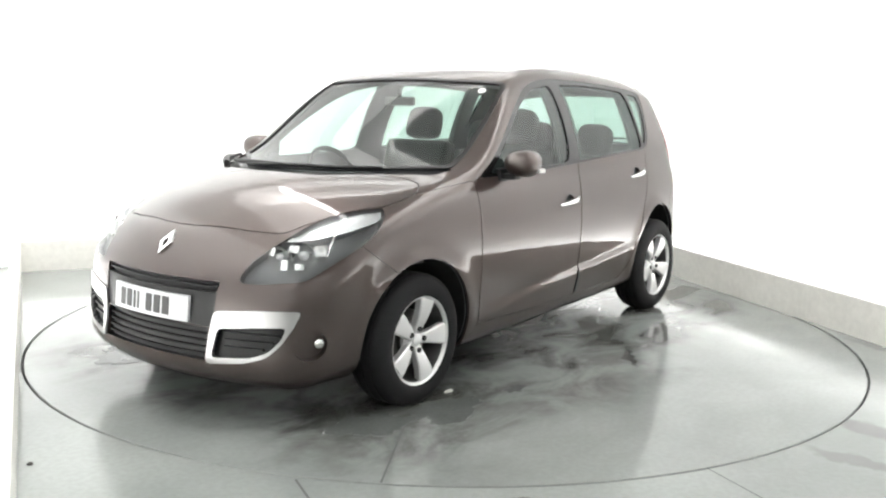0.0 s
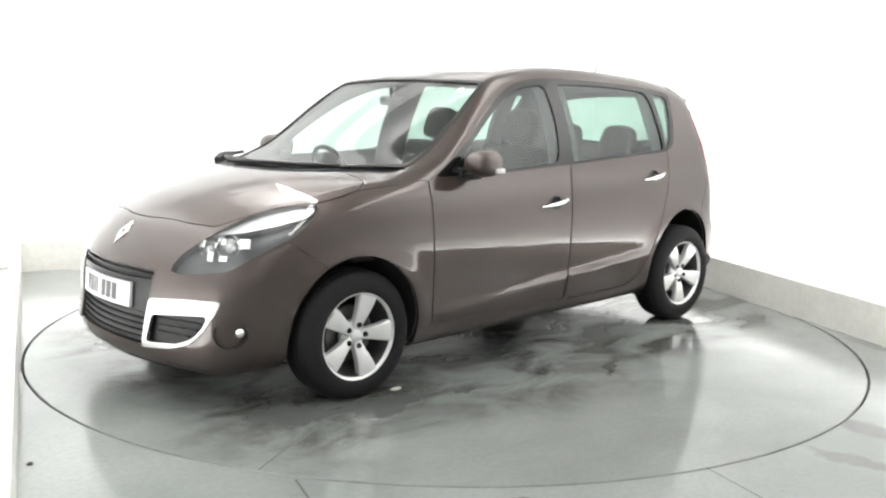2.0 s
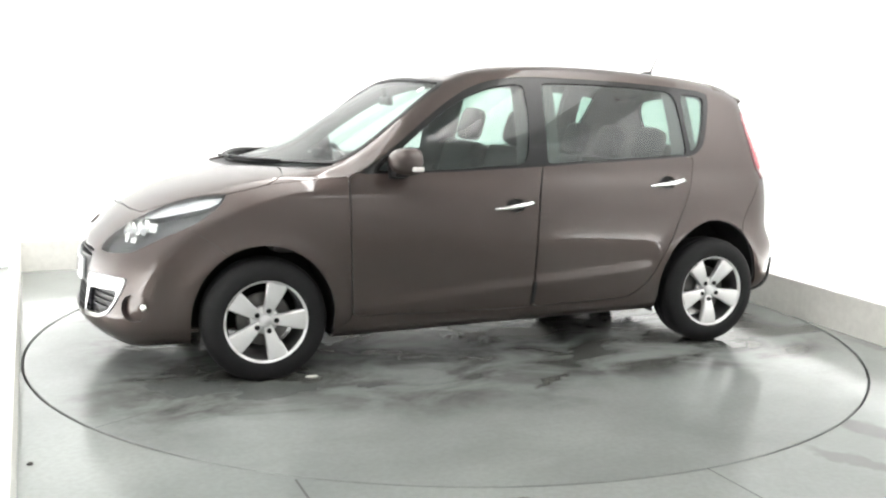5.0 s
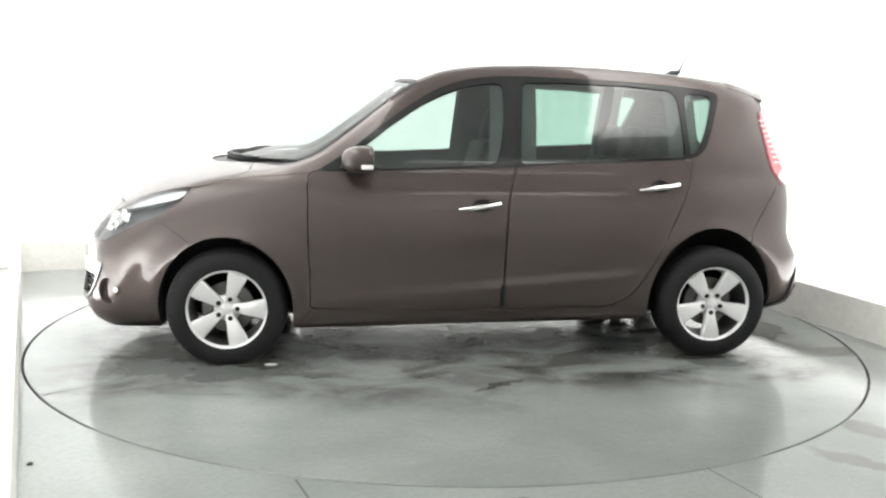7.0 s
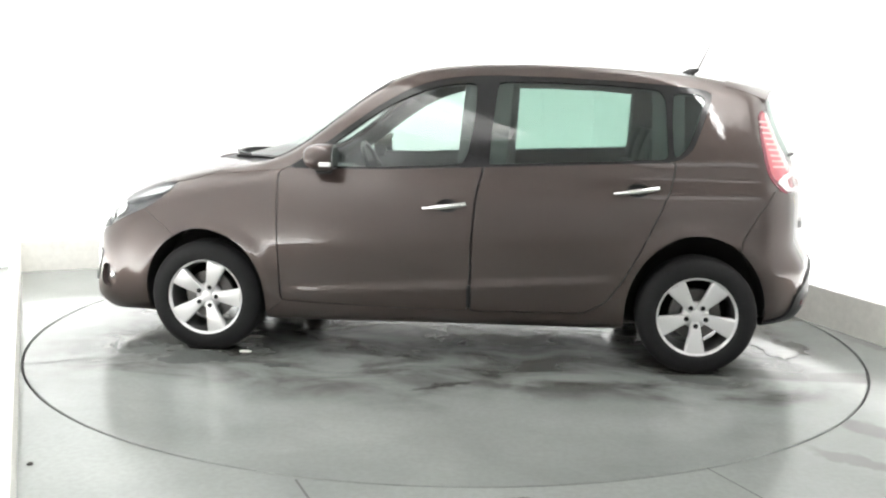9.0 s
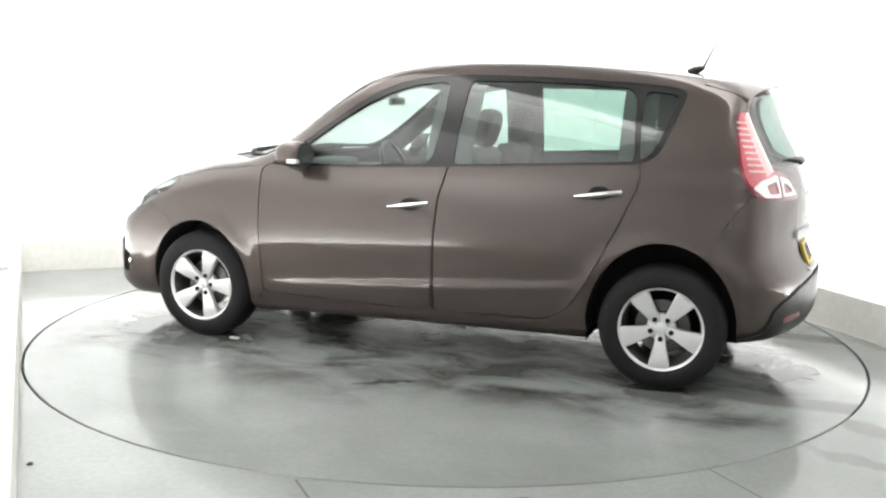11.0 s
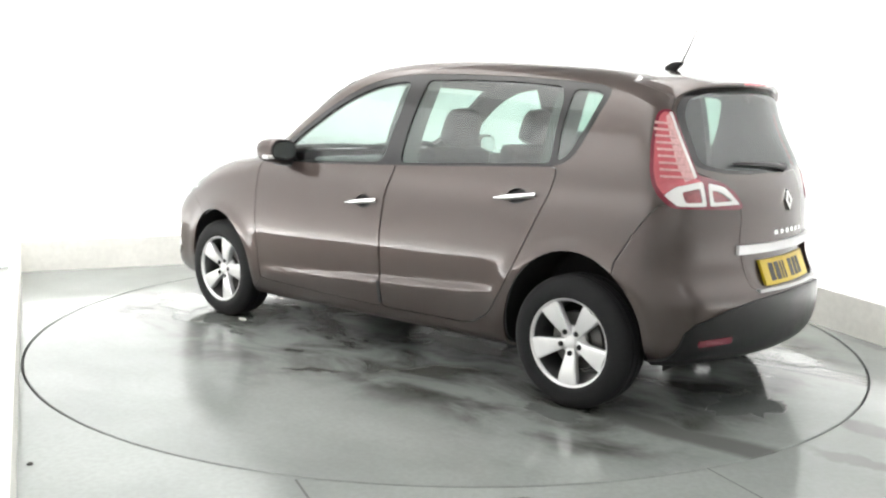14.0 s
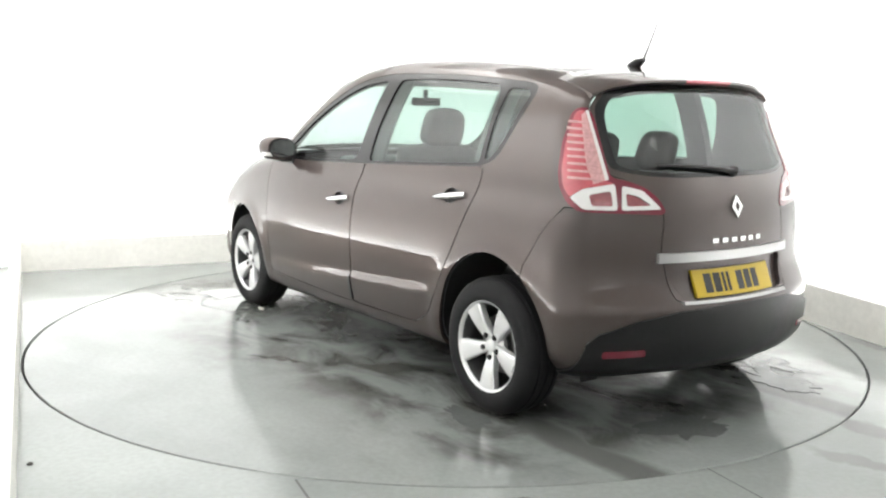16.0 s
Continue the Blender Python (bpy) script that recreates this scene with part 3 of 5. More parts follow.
class Shell:
    """The half body, cut along outlines into named regions."""

    def __init__(self, grid):
        bm = self.bm = bmesh.new()
        vs = [[bm.verts.new(p) for p in row] for row in grid]
        for i in range(len(vs) - 1):
            for j in range(len(vs[0]) - 1):
                bm.faces.new((vs[i][j], vs[i + 1][j], vs[i + 1][j + 1], vs[i][j + 1]))
        bmesh.ops.remove_doubles(bm, verts=bm.verts, dist=2e-5)
        bmesh.ops.dissolve_degenerate(bm, edges=bm.edges, dist=1e-5)
        bmesh.ops.recalc_face_normals(bm, faces=bm.faces)
        bm.normal_update()
        if max(bm.faces, key=lambda f: f.calc_center_median().y).normal.y < 0:
            bmesh.ops.reverse_faces(bm, faces=bm.faces)
        self.tag = bm.faces.layers.int.new("region")
        self.names = ["body"]

    def near(self, poly, ax, keep):
        d = ax[0].cross(ax[1])
        a0, a1 = min(q[0] for q in poly) - 0.002, max(q[0] for q in poly) + 0.002
        b0, b1 = min(q[1] for q in poly) - 0.002, max(q[1] for q in poly) + 0.002
        out = {}
        for f in self.bm.faces:
            c = f.calc_center_median()
            if not keep(c, f.normal):
                continue
            A = [v.co.dot(ax[0]) for v in f.verts]
            B = [v.co.dot(ax[1]) for v in f.verts]
            if max(A) > a0 and min(A) < a1 and max(B) > b0 and min(B) < b1:
                out[f] = (min(A), max(A), min(B), max(B))
        return out

    def cut(self, poly, ax, keep):
        work = self.near(poly, ax, keep)
        e = 0.0005
        for (pa, pb), (qa, qb) in zip(poly, poly[1:] + poly[:1]):
            if math.hypot(qa - pa, qb - pb) < 1e-5:
                continue
            a0, a1, b0, b1 = min(pa, qa) - e, max(pa, qa) + e, min(pb, qb) - e, max(pb, qb) + e
            fs = [f for f, (x0, x1, y0, y1) in work.items() if x1 > a0 and x0 < a1 and y1 > b0 and y0 < b1]
            if not fs:
                continue
            co = ax[0] * pa + ax[1] * pb
            no = (ax[0] * -(qb - pb) + ax[1] * (qa - pa)).normalized()
            for f in fs:
                del work[f]
            geom = list({g for f in fs for g in (*f.verts, *f.edges)}) + fs
            r = bmesh.ops.bisect_plane(self.bm, geom=geom, dist=1e-5, plane_co=co, plane_no=no)
            for g in r["geom"]:
                if isinstance(g, bmesh.types.BMFace) and g.is_valid:
                    A = [v.co.dot(ax[0]) for v in g.verts]
                    B = [v.co.dot(ax[1]) for v in g.verts]
                    work[g] = (min(A), max(A), min(B), max(B))
        return [f for f in work if f.is_valid]

    def region(self, name, poly, ax, keep, seam=0.0):
        """Cuts along the outline and gives what lies within a name; seam: width of the open joint inside the outline."""
        poly = ccw(poly)
        if name not in self.names:
            self.names.append(name)
        k = self.names.index(name)
        self.bm.normal_update()
        self.cut(poly, ax, keep)
        inner = poly
        if seam:
            inner = inset(poly, seam)
            self.bm.normal_update()
            self.cut(inner, ax, keep)
        self.bm.normal_update()
        for f in self.near(poly, ax, keep):
            c = f.calc_center_median()
            a, b = c.dot(ax[0]), c.dot(ax[1])
            if in_poly(a, b, inner):
                f[self.tag] = k
            elif seam and in_poly(a, b, poly):
                f[self.tag] = -1

    def piece(self, names, offset=0.0, rim=0.0, mirror="join"):
        """A bmesh of the regions, moved along the normal, with a folded rim; join: both halves in one."""
        ks = {self.names.index(n) for n in names}
        src = self.bm
        fs = [f for f in src.faces if f[self.tag] in ks]
        out = bmesh.new()
        new_v = {}
        norm = {}
        for f in fs:
            for v in f.verts:
                if v not in new_v:
                    new_v[v] = out.verts.new(v.co + v.normal * offset)
                    norm[new_v[v]] = v.normal.copy()
            out.faces.new([new_v[v] for v in f.verts])
        if abs(offset) > 0:
            for v, w in new_v.items():
                if abs(v.co.y) < 1e-4:
                    w.co.y = 0.0
        if rim:
            es = [e for e in out.edges if len(e.link_faces) == 1 and not (abs(e.verts[0].co.y) < 1e-4 and abs(e.verts[1].co.y) < 1e-4)]
            low = {}
            for e in es:
                for v in e.verts:
                    if v not in low:
                        low[v] = out.verts.new(v.co - norm[v] * rim)
            for e in es:
                f = e.link_faces[0]
                a, b = e.verts
                for lp in f.loops:
                    if lp.edge == e:
                        a, b = lp.vert, lp.link_loop_next.vert
                out.faces.new((b, a, low[a], low[b]))
        if mirror == "join":
            r = bmesh.ops.duplicate(out, geom=out.verts[:] + out.edges[:] + out.faces[:])
            vs = [g for g in r["geom"] if isinstance(g, bmesh.types.BMVert)]
            for v in vs:
                v.co.y = -v.co.y
            bmesh.ops.reverse_faces(out, faces=[g for g in r["geom"] if isinstance(g, bmesh.types.BMFace)])
            bmesh.ops.remove_doubles(out, verts=[v for v in out.verts if abs(v.co.y) < 1e-4], dist=1e-5)
        elif mirror == "right":
            for v in out.verts:
                v.co.y = -v.co.y
            bmesh.ops.reverse_faces(out, faces=out.faces[:])
        return out


def arch_outline(cx, cz, rx, rz, n=30):
    p = [(cx + rx * math.cos(math.pi * k / n), cz + rz * math.sin(math.pi * k / n)) for k in range(n + 1)]
    return p + [(cx - rx * 0.985, 0.0), (cx + rx * 0.985, 0.0)]


def oval(ca, cb, ra, rb, n=22):
    return [(ca + ra * math.cos(2 * math.pi * k / n), cb + rb * math.sin(2 * math.pi * k / n)) for k in range(n)]


LAMP_NOSE = ((-0.859, 0.641), (-0.817, 0.710), (-0.727, 0.778), (-0.639, 0.834), (-0.550, 0.882), (-0.456, 0.912), (-0.361, 0.932),
             (-0.265, 0.938), (-0.255, 0.900), (-0.274, 0.855), (-0.312, 0.812), (-0.345, 0.787), (-0.433, 0.737), (-0.521, 0.683),
             (-0.565, 0.659), (-0.659, 0.650), (-0.757, 0.638))
LAMP_TAIL = ((-0.443, 1.378), (-0.467, 1.400), (-0.508, 1.403), (-0.532, 1.368), (-0.562, 1.263), (-0.591, 1.148), (-0.605, 1.114),
             (-0.676, 1.100), (-0.750, 1.073), (-0.813, 1.028), (-0.847, 0.974), (-0.831, 0.960), (-0.651, 0.967), (-0.461, 0.974),
             (-0.416, 1.016), (-0.392, 1.072), (-0.387, 1.142), (-0.403, 1.247))
WINDOW_BAND = ((0.885, 1.041), (0.795, 1.093), (0.677, 1.176), (0.560, 1.267), (0.442, 1.356), (0.322, 1.434), (0.201, 1.498),
               (0.078, 1.535), (-0.078, 1.557), (-0.234, 1.563), (-0.546, 1.558), (-0.859, 1.546), (-1.110, 1.530), (-1.329, 1.510),
               (-1.384, 1.489), (-1.383, 1.452), (-1.328, 1.293), (-1.286, 1.187), (-1.229, 1.138), (-1.152, 1.121), (-0.537, 1.089),
               (-0.111, 1.069), (0.372, 1.048))


def cut_body():
    sh = Shell(body_half())
    side = lambda c, n: c.y > 0.3 and n.y > 0.12
    front = lambda c, n: c.x > 1.5 and n.x > 0.1
    nose = lambda c, n: c.x > 1.35 and (n.x * 0.8 + n.y * 0.6 > 0.05) and c.y > 0.3
    tail = lambda c, n: c.x < -1.35 and (n.x * -0.8 + n.y * 0.6 > 0.05) and c.y > 0.2
    rear = lambda c, n: c.x < -1.45 and n.x < -0.1
    top = lambda c, n: c.x > 0.1 and n.z > 0.1
    R = sh.region
    R("front_bumper", [(1.60, 0.05), (1.548, 0.664), (1.717, 0.787), (1.717, 1.2), (2.5, 1.2), (2.5, 0.05)], AX_SIDE, lambda c, n: c.x > 1.3)
    R("fender", rounded([(0.929, 1.032), (0.927, 0.68), (0.912, 0.30), (0.98, 0.24), (1.10, 0.23), (1.548, 0.664), (1.717, 0.787), (1.60, 0.86), (1.53, 0.945), (1.31, 0.992)], 0.01, 1), AX_SIDE, side, 0.002)
    R("bonnet", rounded([(2.034, -0.05), (2.024, 0.11), (1.97, 0.387), (1.916, 0.542), (1.787, 0.619), (1.698, 0.67), (1.612, 0.726), (1.526, 0.782), (1.42, 0.803), (1.309, 0.807),
                        (1.235, 0.756), (1.225, 0.575), (1.45, 0.33), (1.50, 0.11), (1.505, -0.05)], 0.03), AX_TOP, lambda c, n: c.x > 1.1 and n.z > 0.1, 0.0045)
    R("cowl", [(1.506, -0.05), (1.50, 0.11), (1.45, 0.33), (1.225, 0.575), (1.10, 0.72), (0.985, 0.765), (0.98, 0.70), (1.03, 0.60), (1.15, 0.40), (1.30, 0.2), (1.32, -0.05)], AX_TOP, top)
    R("screen_seal", rounded([(1.425, -0.05), (1.41, 0.15), (1.34, 0.33), (1.15, 0.54), (1.03, 0.69), (0.985, 0.752), (0.80, 0.742), (0.59, 0.718), (0.365, 0.665), (0.335, 0.635), (0.375, 0.32), (0.385, -0.05)], 0.03), AX_TOP, top)
    R("windscreen", rounded([(1.405, -0.05), (1.39, 0.15), (1.32, 0.325), (1.135, 0.53), (1.015, 0.672), (0.972, 0.725), (0.80, 0.718), (0.595, 0.694), (0.385, 0.645), (0.362, 0.62), (0.400, 0.32), (0.410, -0.05)], 0.03), AX_TOP, top)
    R("front_door", rounded([(0.927, 1.03), (0.926, 0.68), (0.912, 0.31), (0.36, 0.297), (-0.125, 0.29), (-0.132, 0.454), (-0.134, 0.672), (-0.15, 0.913), (-0.193, 1.09), (0.80, 1.07)], 0.03), AX_SIDE, side, 0.004)
    R("rear_door", rounded([(-0.194, 1.10), (-0.151, 0.913), (-0.135, 0.672), (-0.133, 0.454), (-0.126, 0.29), (-0.751, 0.302), (-0.87, 0.37), (-0.953, 0.499), (-1.036, 0.656), (-1.121, 0.84), (-1.183, 0.99), (-1.207, 1.128)], 0.04), AX_SIDE, side, 0.006)
    R("handle_cup_front", oval(-0.002, 0.866, 0.058, 0.036), AX_SIDE, side)
    R("handle_cup_rear", oval(-1.005, 0.974, 0.058, 0.036), AX_SIDE, side)
    R("window_frame", rounded(WINDOW_BAND, 0.06), AX_SIDE, side)
    R("front_window", rounded([(0.788, 1.055), (0.676, 1.135), (0.558, 1.232), (0.44, 1.32), (0.321, 1.398), (0.2, 1.458), (0.077, 1.501), (-0.093, 1.522), (-0.133, 1.511), (-0.133, 1.359), (-0.115, 1.209), (-0.087, 1.087), (0.373, 1.062)], 0.05), AX_SIDE, side)
    R("rear_side_window", rounded([(-0.249, 1.529), (-0.545, 1.532), (-0.857, 1.522), (-1.107, 1.503), (-1.141, 1.456), (-1.149, 1.29), (-1.158, 1.138), (-0.537, 1.105), (-0.217, 1.087), (-0.225, 1.271)], 0.03), AX_SIDE, side)
    R("quarter_window", rounded([(-1.184, 1.488), (-1.31, 1.482), (-1.349, 1.461), (-1.296, 1.292), (-1.252, 1.195), (-1.214, 1.159), (-1.189, 1.152), (-1.176, 1.32)], 0.03), AX_SIDE, side)
    # nose
    R("headlight", rounded(LAMP_NOSE, 0.03), AX_NOSE, nose)
    R("headlight_upper", [(-0.71, 0.83), (-0.682, 0.802), (-0.535, 0.818), (-0.397, 0.849), (-0.293, 0.879), (-0.268, 0.90), (-0.272, 0.931), (-0.361, 0.923), (-0.456, 0.903), (-0.550, 0.873), (-0.63, 0.829)], AX_NOSE,
      lambda c, n: nose(c, n) and in_poly(c.dot(AX_NOSE[0]), c.z, LAMP_NOSE))
    R("grille_panel", [(-0.05, 0.593), (0.392, 0.596), (0.385, 0.513), (0.376, 0.464), (0.362, 0.44), (-0.05, 0.451)], AX_END, front)
    R("upper_grille", rounded([(-0.05, 0.637), (0.22, 0.637), (0.40, 0.635), (0.389, 0.594), (0.135, 0.59), (-0.05, 0.59)], 0.01), AX_END, front)
    R("lower_grille", rounded([(-0.05, 0.450), (0.36, 0.438), (0.354, 0.297), (0.091, 0.302), (-0.05, 0.302)], 0.01), AX_END, front)
    R("chrome_corner", rounded([(0.387, 0.513), (0.59, 0.531), (0.744, 0.536), (0.721, 0.469), (0.678, 0.385), (0.627, 0.333), (0.534, 0.303), (0.362, 0.286), (0.364, 0.39), (0.376, 0.464)], 0.02), AX_END, front)
    R("side_intake", rounded([(0.408, 0.441), (0.569, 0.457), (0.698, 0.467), (0.677, 0.406), (0.635, 0.357), (0.560, 0.327), (0.388, 0.314), (0.396, 0.384)], 0.02), AX_END, front)
    R("fog_recess", oval(-0.545, 0.387, 0.07, 0.068), AX_NOSE, nose)
    # tail
    R("rear_bumper", [(-1.556, 0.725), (-1.632, 0.862), (-1.72, 0.99), (-2.4, 0.99), (-2.4, 0.05), (-1.50, 0.05)], AX_SIDE, lambda c, n: c.x < -1.3, 0.004)
    R("tailgate", rounded([(-0.05, 1.535), (0.30, 1.525), (0.56, 1.48), (0.618, 1.40), (0.622, 1.13), (0.47, 1.07), (0.405, 0.97), (0.425, 0.81), (0.405, 0.746), (0.385, 0.592), (-0.05, 0.58)], 0.03), AX_END, rear, 0.0045)
    R("plate_recess", rounded([(-0.05, 0.757), (0.391, 0.748), (0.373, 0.662), (0.345, 0.612), (0.259, 0.597), (-0.05, 0.597)], 0.02), AX_END, rear)
    R("rear_window_border", rounded([(-0.05, 1.116), (0.3, 1.113), (0.436, 1.119), (0.552, 1.137), (0.60, 1.155), (0.597, 1.26), (0.594, 1.37), (0.59, 1.41), (0.54, 1.466), (0.388, 1.497), (0.206, 1.509), (-0.05, 1.513)], 0.03), AX_END, rear)
    R("rear_window", rounded([(-0.05, 1.132), (0.3, 1.130), (0.43, 1.136), (0.53, 1.152), (0.565, 1.168), (0.562, 1.26), (0.556, 1.37), (0.548, 1.40), (0.515, 1.448), (0.38, 1.480), (0.20, 1.493), (-0.05, 1.497)], 0.03), AX_END, rear)
    R("bumper_skirt", [(0.77, 0.05), (0.765, 0.33), (0.752, 0.43), (0.718, 0.472), (0.562, 0.523), (0.384, 0.555), (0.14, 0.568), (-0.05, 0.57), (-0.05, 0.05)], AX_END, lambda c, n: c.x < -1.6)
    R("reflector", rounded([(0.703, 0.402), (0.529, 0.406), (0.524, 0.376), (0.701, 0.372)], 0.01), AX_END, lambda c, n: c.x < -1.7 and n.x < -0.1)
    for n, a in (("arch_front", arch_outline(1.358, 0.31, 0.355, 0.386)), ("arch_rear", arch_outline(-1.335, 0.31, 0.372, 0.438))):
        R(n, a, AX_SIDE, lambda c, nn: c.y > 0.45)
    R("tail_rim", rounded(LAMP_TAIL, 0.02), AX_TAIL, tail)
    in_tail = lambda c, n: tail(c, n) and in_poly(c.dot(AX_TAIL[0]), c.z, LAMP_TAIL)
    R("tail_red", rounded([(-0.455, 1.372), (-0.475, 1.39), (-0.499, 1.388), (-0.579, 1.101), (-0.62, 1.088), (-0.487, 1.068), (-0.433, 1.03), (-0.407, 1.075), (-0.402, 1.142), (-0.417, 1.247)], 0.015), AX_TAIL, in_tail)
    R("tail_ribs", [(-0.482, 1.37), (-0.499, 1.383), (-0.579, 1.101), (-0.530, 1.085), (-0.50, 1.16), (-0.488, 1.28)], AX_TAIL, in_tail)
    for k in range(9):
        z = 1.105 + k * 0.029
        a1 = -0.573 + (z - 1.101) * 0.286
        R("tail_band_%d" % k, [(-0.425, z), (a1, z - 0.006), (a1, z + 0.004), (-0.425, z + 0.010)], AX_TAIL, in_tail)
    R("tail_white", [(-0.499, 1.388), (-0.511, 1.388), (-0.594, 1.106), (-0.579, 1.099)], AX_TAIL, in_tail)
    R("tail_white", rounded([(-0.487, 1.066), (-0.620, 1.088), (-0.632, 0.980), (-0.487, 0.983), (-0.433, 1.029)], 0.012), AX_TAIL, in_tail)
    R("tail_white", rounded([(-0.650, 1.080), (-0.742, 1.060), (-0.826, 0.983), (-0.650, 0.980)], 0.012), AX_TAIL, in_tail)
    R("tail_inner", rounded([(-0.510, 1.043), (-0.603, 1.059), (-0.613, 0.997), (-0.523, 0.997)], 0.012), AX_TAIL, in_tail)
    R("tail_inner_gate", rounded([(-0.667, 1.050), (-0.720, 1.038), (-0.782, 0.999), (-0.671, 0.996)], 0.012), AX_TAIL, in_tail)
    sh.bm.normal_update()
    return sh


SHELL = cut_body()


def panel(name, regions, material, mirror="join", offset=0.0, rim=0.012, parent=None, label=""):
    bm = SHELL.piece(regions, offset, rim, mirror)
    bmesh.ops.translate(bm, verts=bm.verts, vec=OFF)
    return part(name, bm, material, parent or CAR, label, smooth=38)


def pair(name, regions, material, **kw):
    return [panel(name, regions, material, mirror=m, **kw) for m in ("left", "right")]


def shift(bm, v=None):
    bmesh.ops.translate(bm, verts=bm.verts, vec=v or OFF)
    return bm


panel("body", ["body"], M_PAINT, rim=0.014)
panel("bonnet", ["bonnet"], M_PAINT, rim=0.02)
panel("front_bumper", ["front_bumper"], M_PAINT, rim=0.015)
pair("fender", ["fender"], M_PAINT)
DOORS_F = pair("front_door", ["front_door"], M_PAINT, rim=0.02)
DOORS_R = pair("rear_door", ["rear_door"], M_PAINT, rim=0.02)
GATE = panel("tailgate", ["tailgate"], M_PAINT, rim=0.015)
RBUMP = panel("rear_bumper", ["rear_bumper"], M_PAINT, rim=0.012)
SKIRT = panel("bumper_skirt", ["bumper_skirt"], M_BUMPER, offset=0.012, rim=0.03, label="dark grey plastic lower bumper")
panel("plate_recess", ["plate_recess"], M_PAINT, offset=-0.020, rim=-0.021, parent=GATE)
panel("cowl", ["cowl"], M_BLACK, offset=-0.012, rim=0.01, label="black plastic cowl below the windscreen")
SCREEN = panel("windscreen", ["windscreen"], M_GLASS, offset=-0.004, rim=0.0, label="green-tinted windscreen")
panel("rear_window_border", ["rear_window_border"], M_GLOSSBLACK, offset=0.002, rim=0.006, parent=GATE, label="black border of the rear window")
panel("screen_seal", ["screen_seal"], M_BLACK, offset=0.004, rim=0.012, label="black border of the windscreen")
REARGLASS = panel("rear_window", ["rear_window"], M_PRIVACY, offset=0.002, rim=0.006, parent=GATE, label="dark-tinted rear window")
for k, m in enumerate(("left", "right")):
    panel("window_frame", ["window_frame"], M_GLOSSBLACK, mirror=m, offset=-0.002, rim=0.02, label="gloss black window surround")
    panel("front_window", ["front_window"], M_GLASS, mirror=m, offset=-0.008, rim=0.0, parent=DOORS_F[k], label="green-tinted side window")
    panel("rear_side_window", ["rear_side_window"], M_PRIVACY, mirror=m, offset=-0.008, rim=0.0, parent=DOORS_R[k], label="dark green-tinted side window")
    panel("quarter_window", ["quarter_window"], M_PRIVACY, mirror=m, offset=-0.006, rim=0.0, label="dark green-tinted quarter window")
    panel("handle_cup", ["handle_cup_front"], M_BLACK, mirror=m, offset=-0.02, rim=-0.02, parent=DOORS_F[k], label="dark recess behind the door handle")
    panel("handle_cup", ["handle_cup_rear"], M_BLACK, mirror=m, offset=-0.02, rim=-0.02, parent=DOORS_R[k], label="dark recess behind the door handle")
    panel("chrome_trim", ["chrome_corner"], M_SATIN, mirror=m, offset=0.008, rim=0.02, label="satin silver bumper corner trim")
    panel("side_intake", ["side_intake"], M_BLACK, mirror=m, offset=-0.025, rim=-0.03, label="black side intake mesh")
    panel("fog_recess", ["fog_recess"], M_PAINT, mirror=m, offset=-0.03, rim=-0.03, label="fog lamp recess")
    panel("reflector", ["reflector"], M_REDRIM, mirror=m, offset=0.016, rim=0.01, label="red rear reflector")
    # headlight: housing behind a clear lens
    hl = panel("headlight", ["headlight", "headlight_upper"], M_LENS, mirror=m, offset=0.0, rim=0.0, label="clear headlight lens")
    panel("housing", ["headlight"], M_LAMPGREY, mirror=m, offset=-0.035, rim=-0.034, parent=hl, label="dark grey lamp housing")
    panel("indicator_strip", ["headlight_upper"], M_LAMPSILVER, mirror=m, offset=-0.012, rim=0.02, parent=hl, label="silver ribbed indicator strip")
    # tail light
    tl = panel("tail_light", ["tail_rim"], M_REDRIM, mirror=m, offset=0.004, rim=0.02, label="dark red rear lamp rim")
    panel("red_lens", ["tail_red"], M_RED, mirror=m, offset=0.006, rim=0.01, parent=tl, label="red rear lens")
    panel("ribbed_lens", ["tail_ribs"], M_PINK, mirror=m, offset=0.006, rim=0.01, parent=tl, label="pink ribbed lens")
    panel("lens_frame", ["tail_white"], M_WHITELENS, mirror=m, offset=0.007, rim=0.01, parent=tl, label="white lens frame")
    for band in range(9):
        panel("rib", ["tail_band_%d" % band], M_PINK, mirror=m, offset=0.009, rim=0.01, parent=tl, label="pale pink lens rib")
    for inner in ("tail_inner", "tail_inner_gate"):
        panel("inner_lens", [inner], M_TAILINNER, mirror=m, offset=0.001, rim=0.0, parent=tl, label="dark red inner lens")
panel("grille_panel", ["grille_panel"], M_BUMPER, offset=-0.006, rim=0.006, label="dark grey panel behind the number plate")
panel("upper_grille", ["upper_grille"], M_BLACK, offset=-0.03, rim=-0.03, label="black upper grille slot")
GRILLE = panel("lower_grille", ["lower_grille"], M_BLACK, offset=-0.03, rim=-0.03, label="black lower grille")
# trim inside the cabin: the same walls, set inward
panel("cabin_trim", ["body", "front_door", "rear_door", "window_frame", "tailgate", "fender", "plate_recess", "handle_cup_front", "handle_cup_rear", "tail_rim", "tail_red", "tail_ribs", "tail_white", "tail_inner", "tail_inner_gate", *("tail_band_%d" % k for k in range(9)), "rear_bumper", "bumper_skirt", "rear_window_border", "screen_seal"], M_CABIN, offset=-0.03, rim=0.0, label="grey cabin trim")


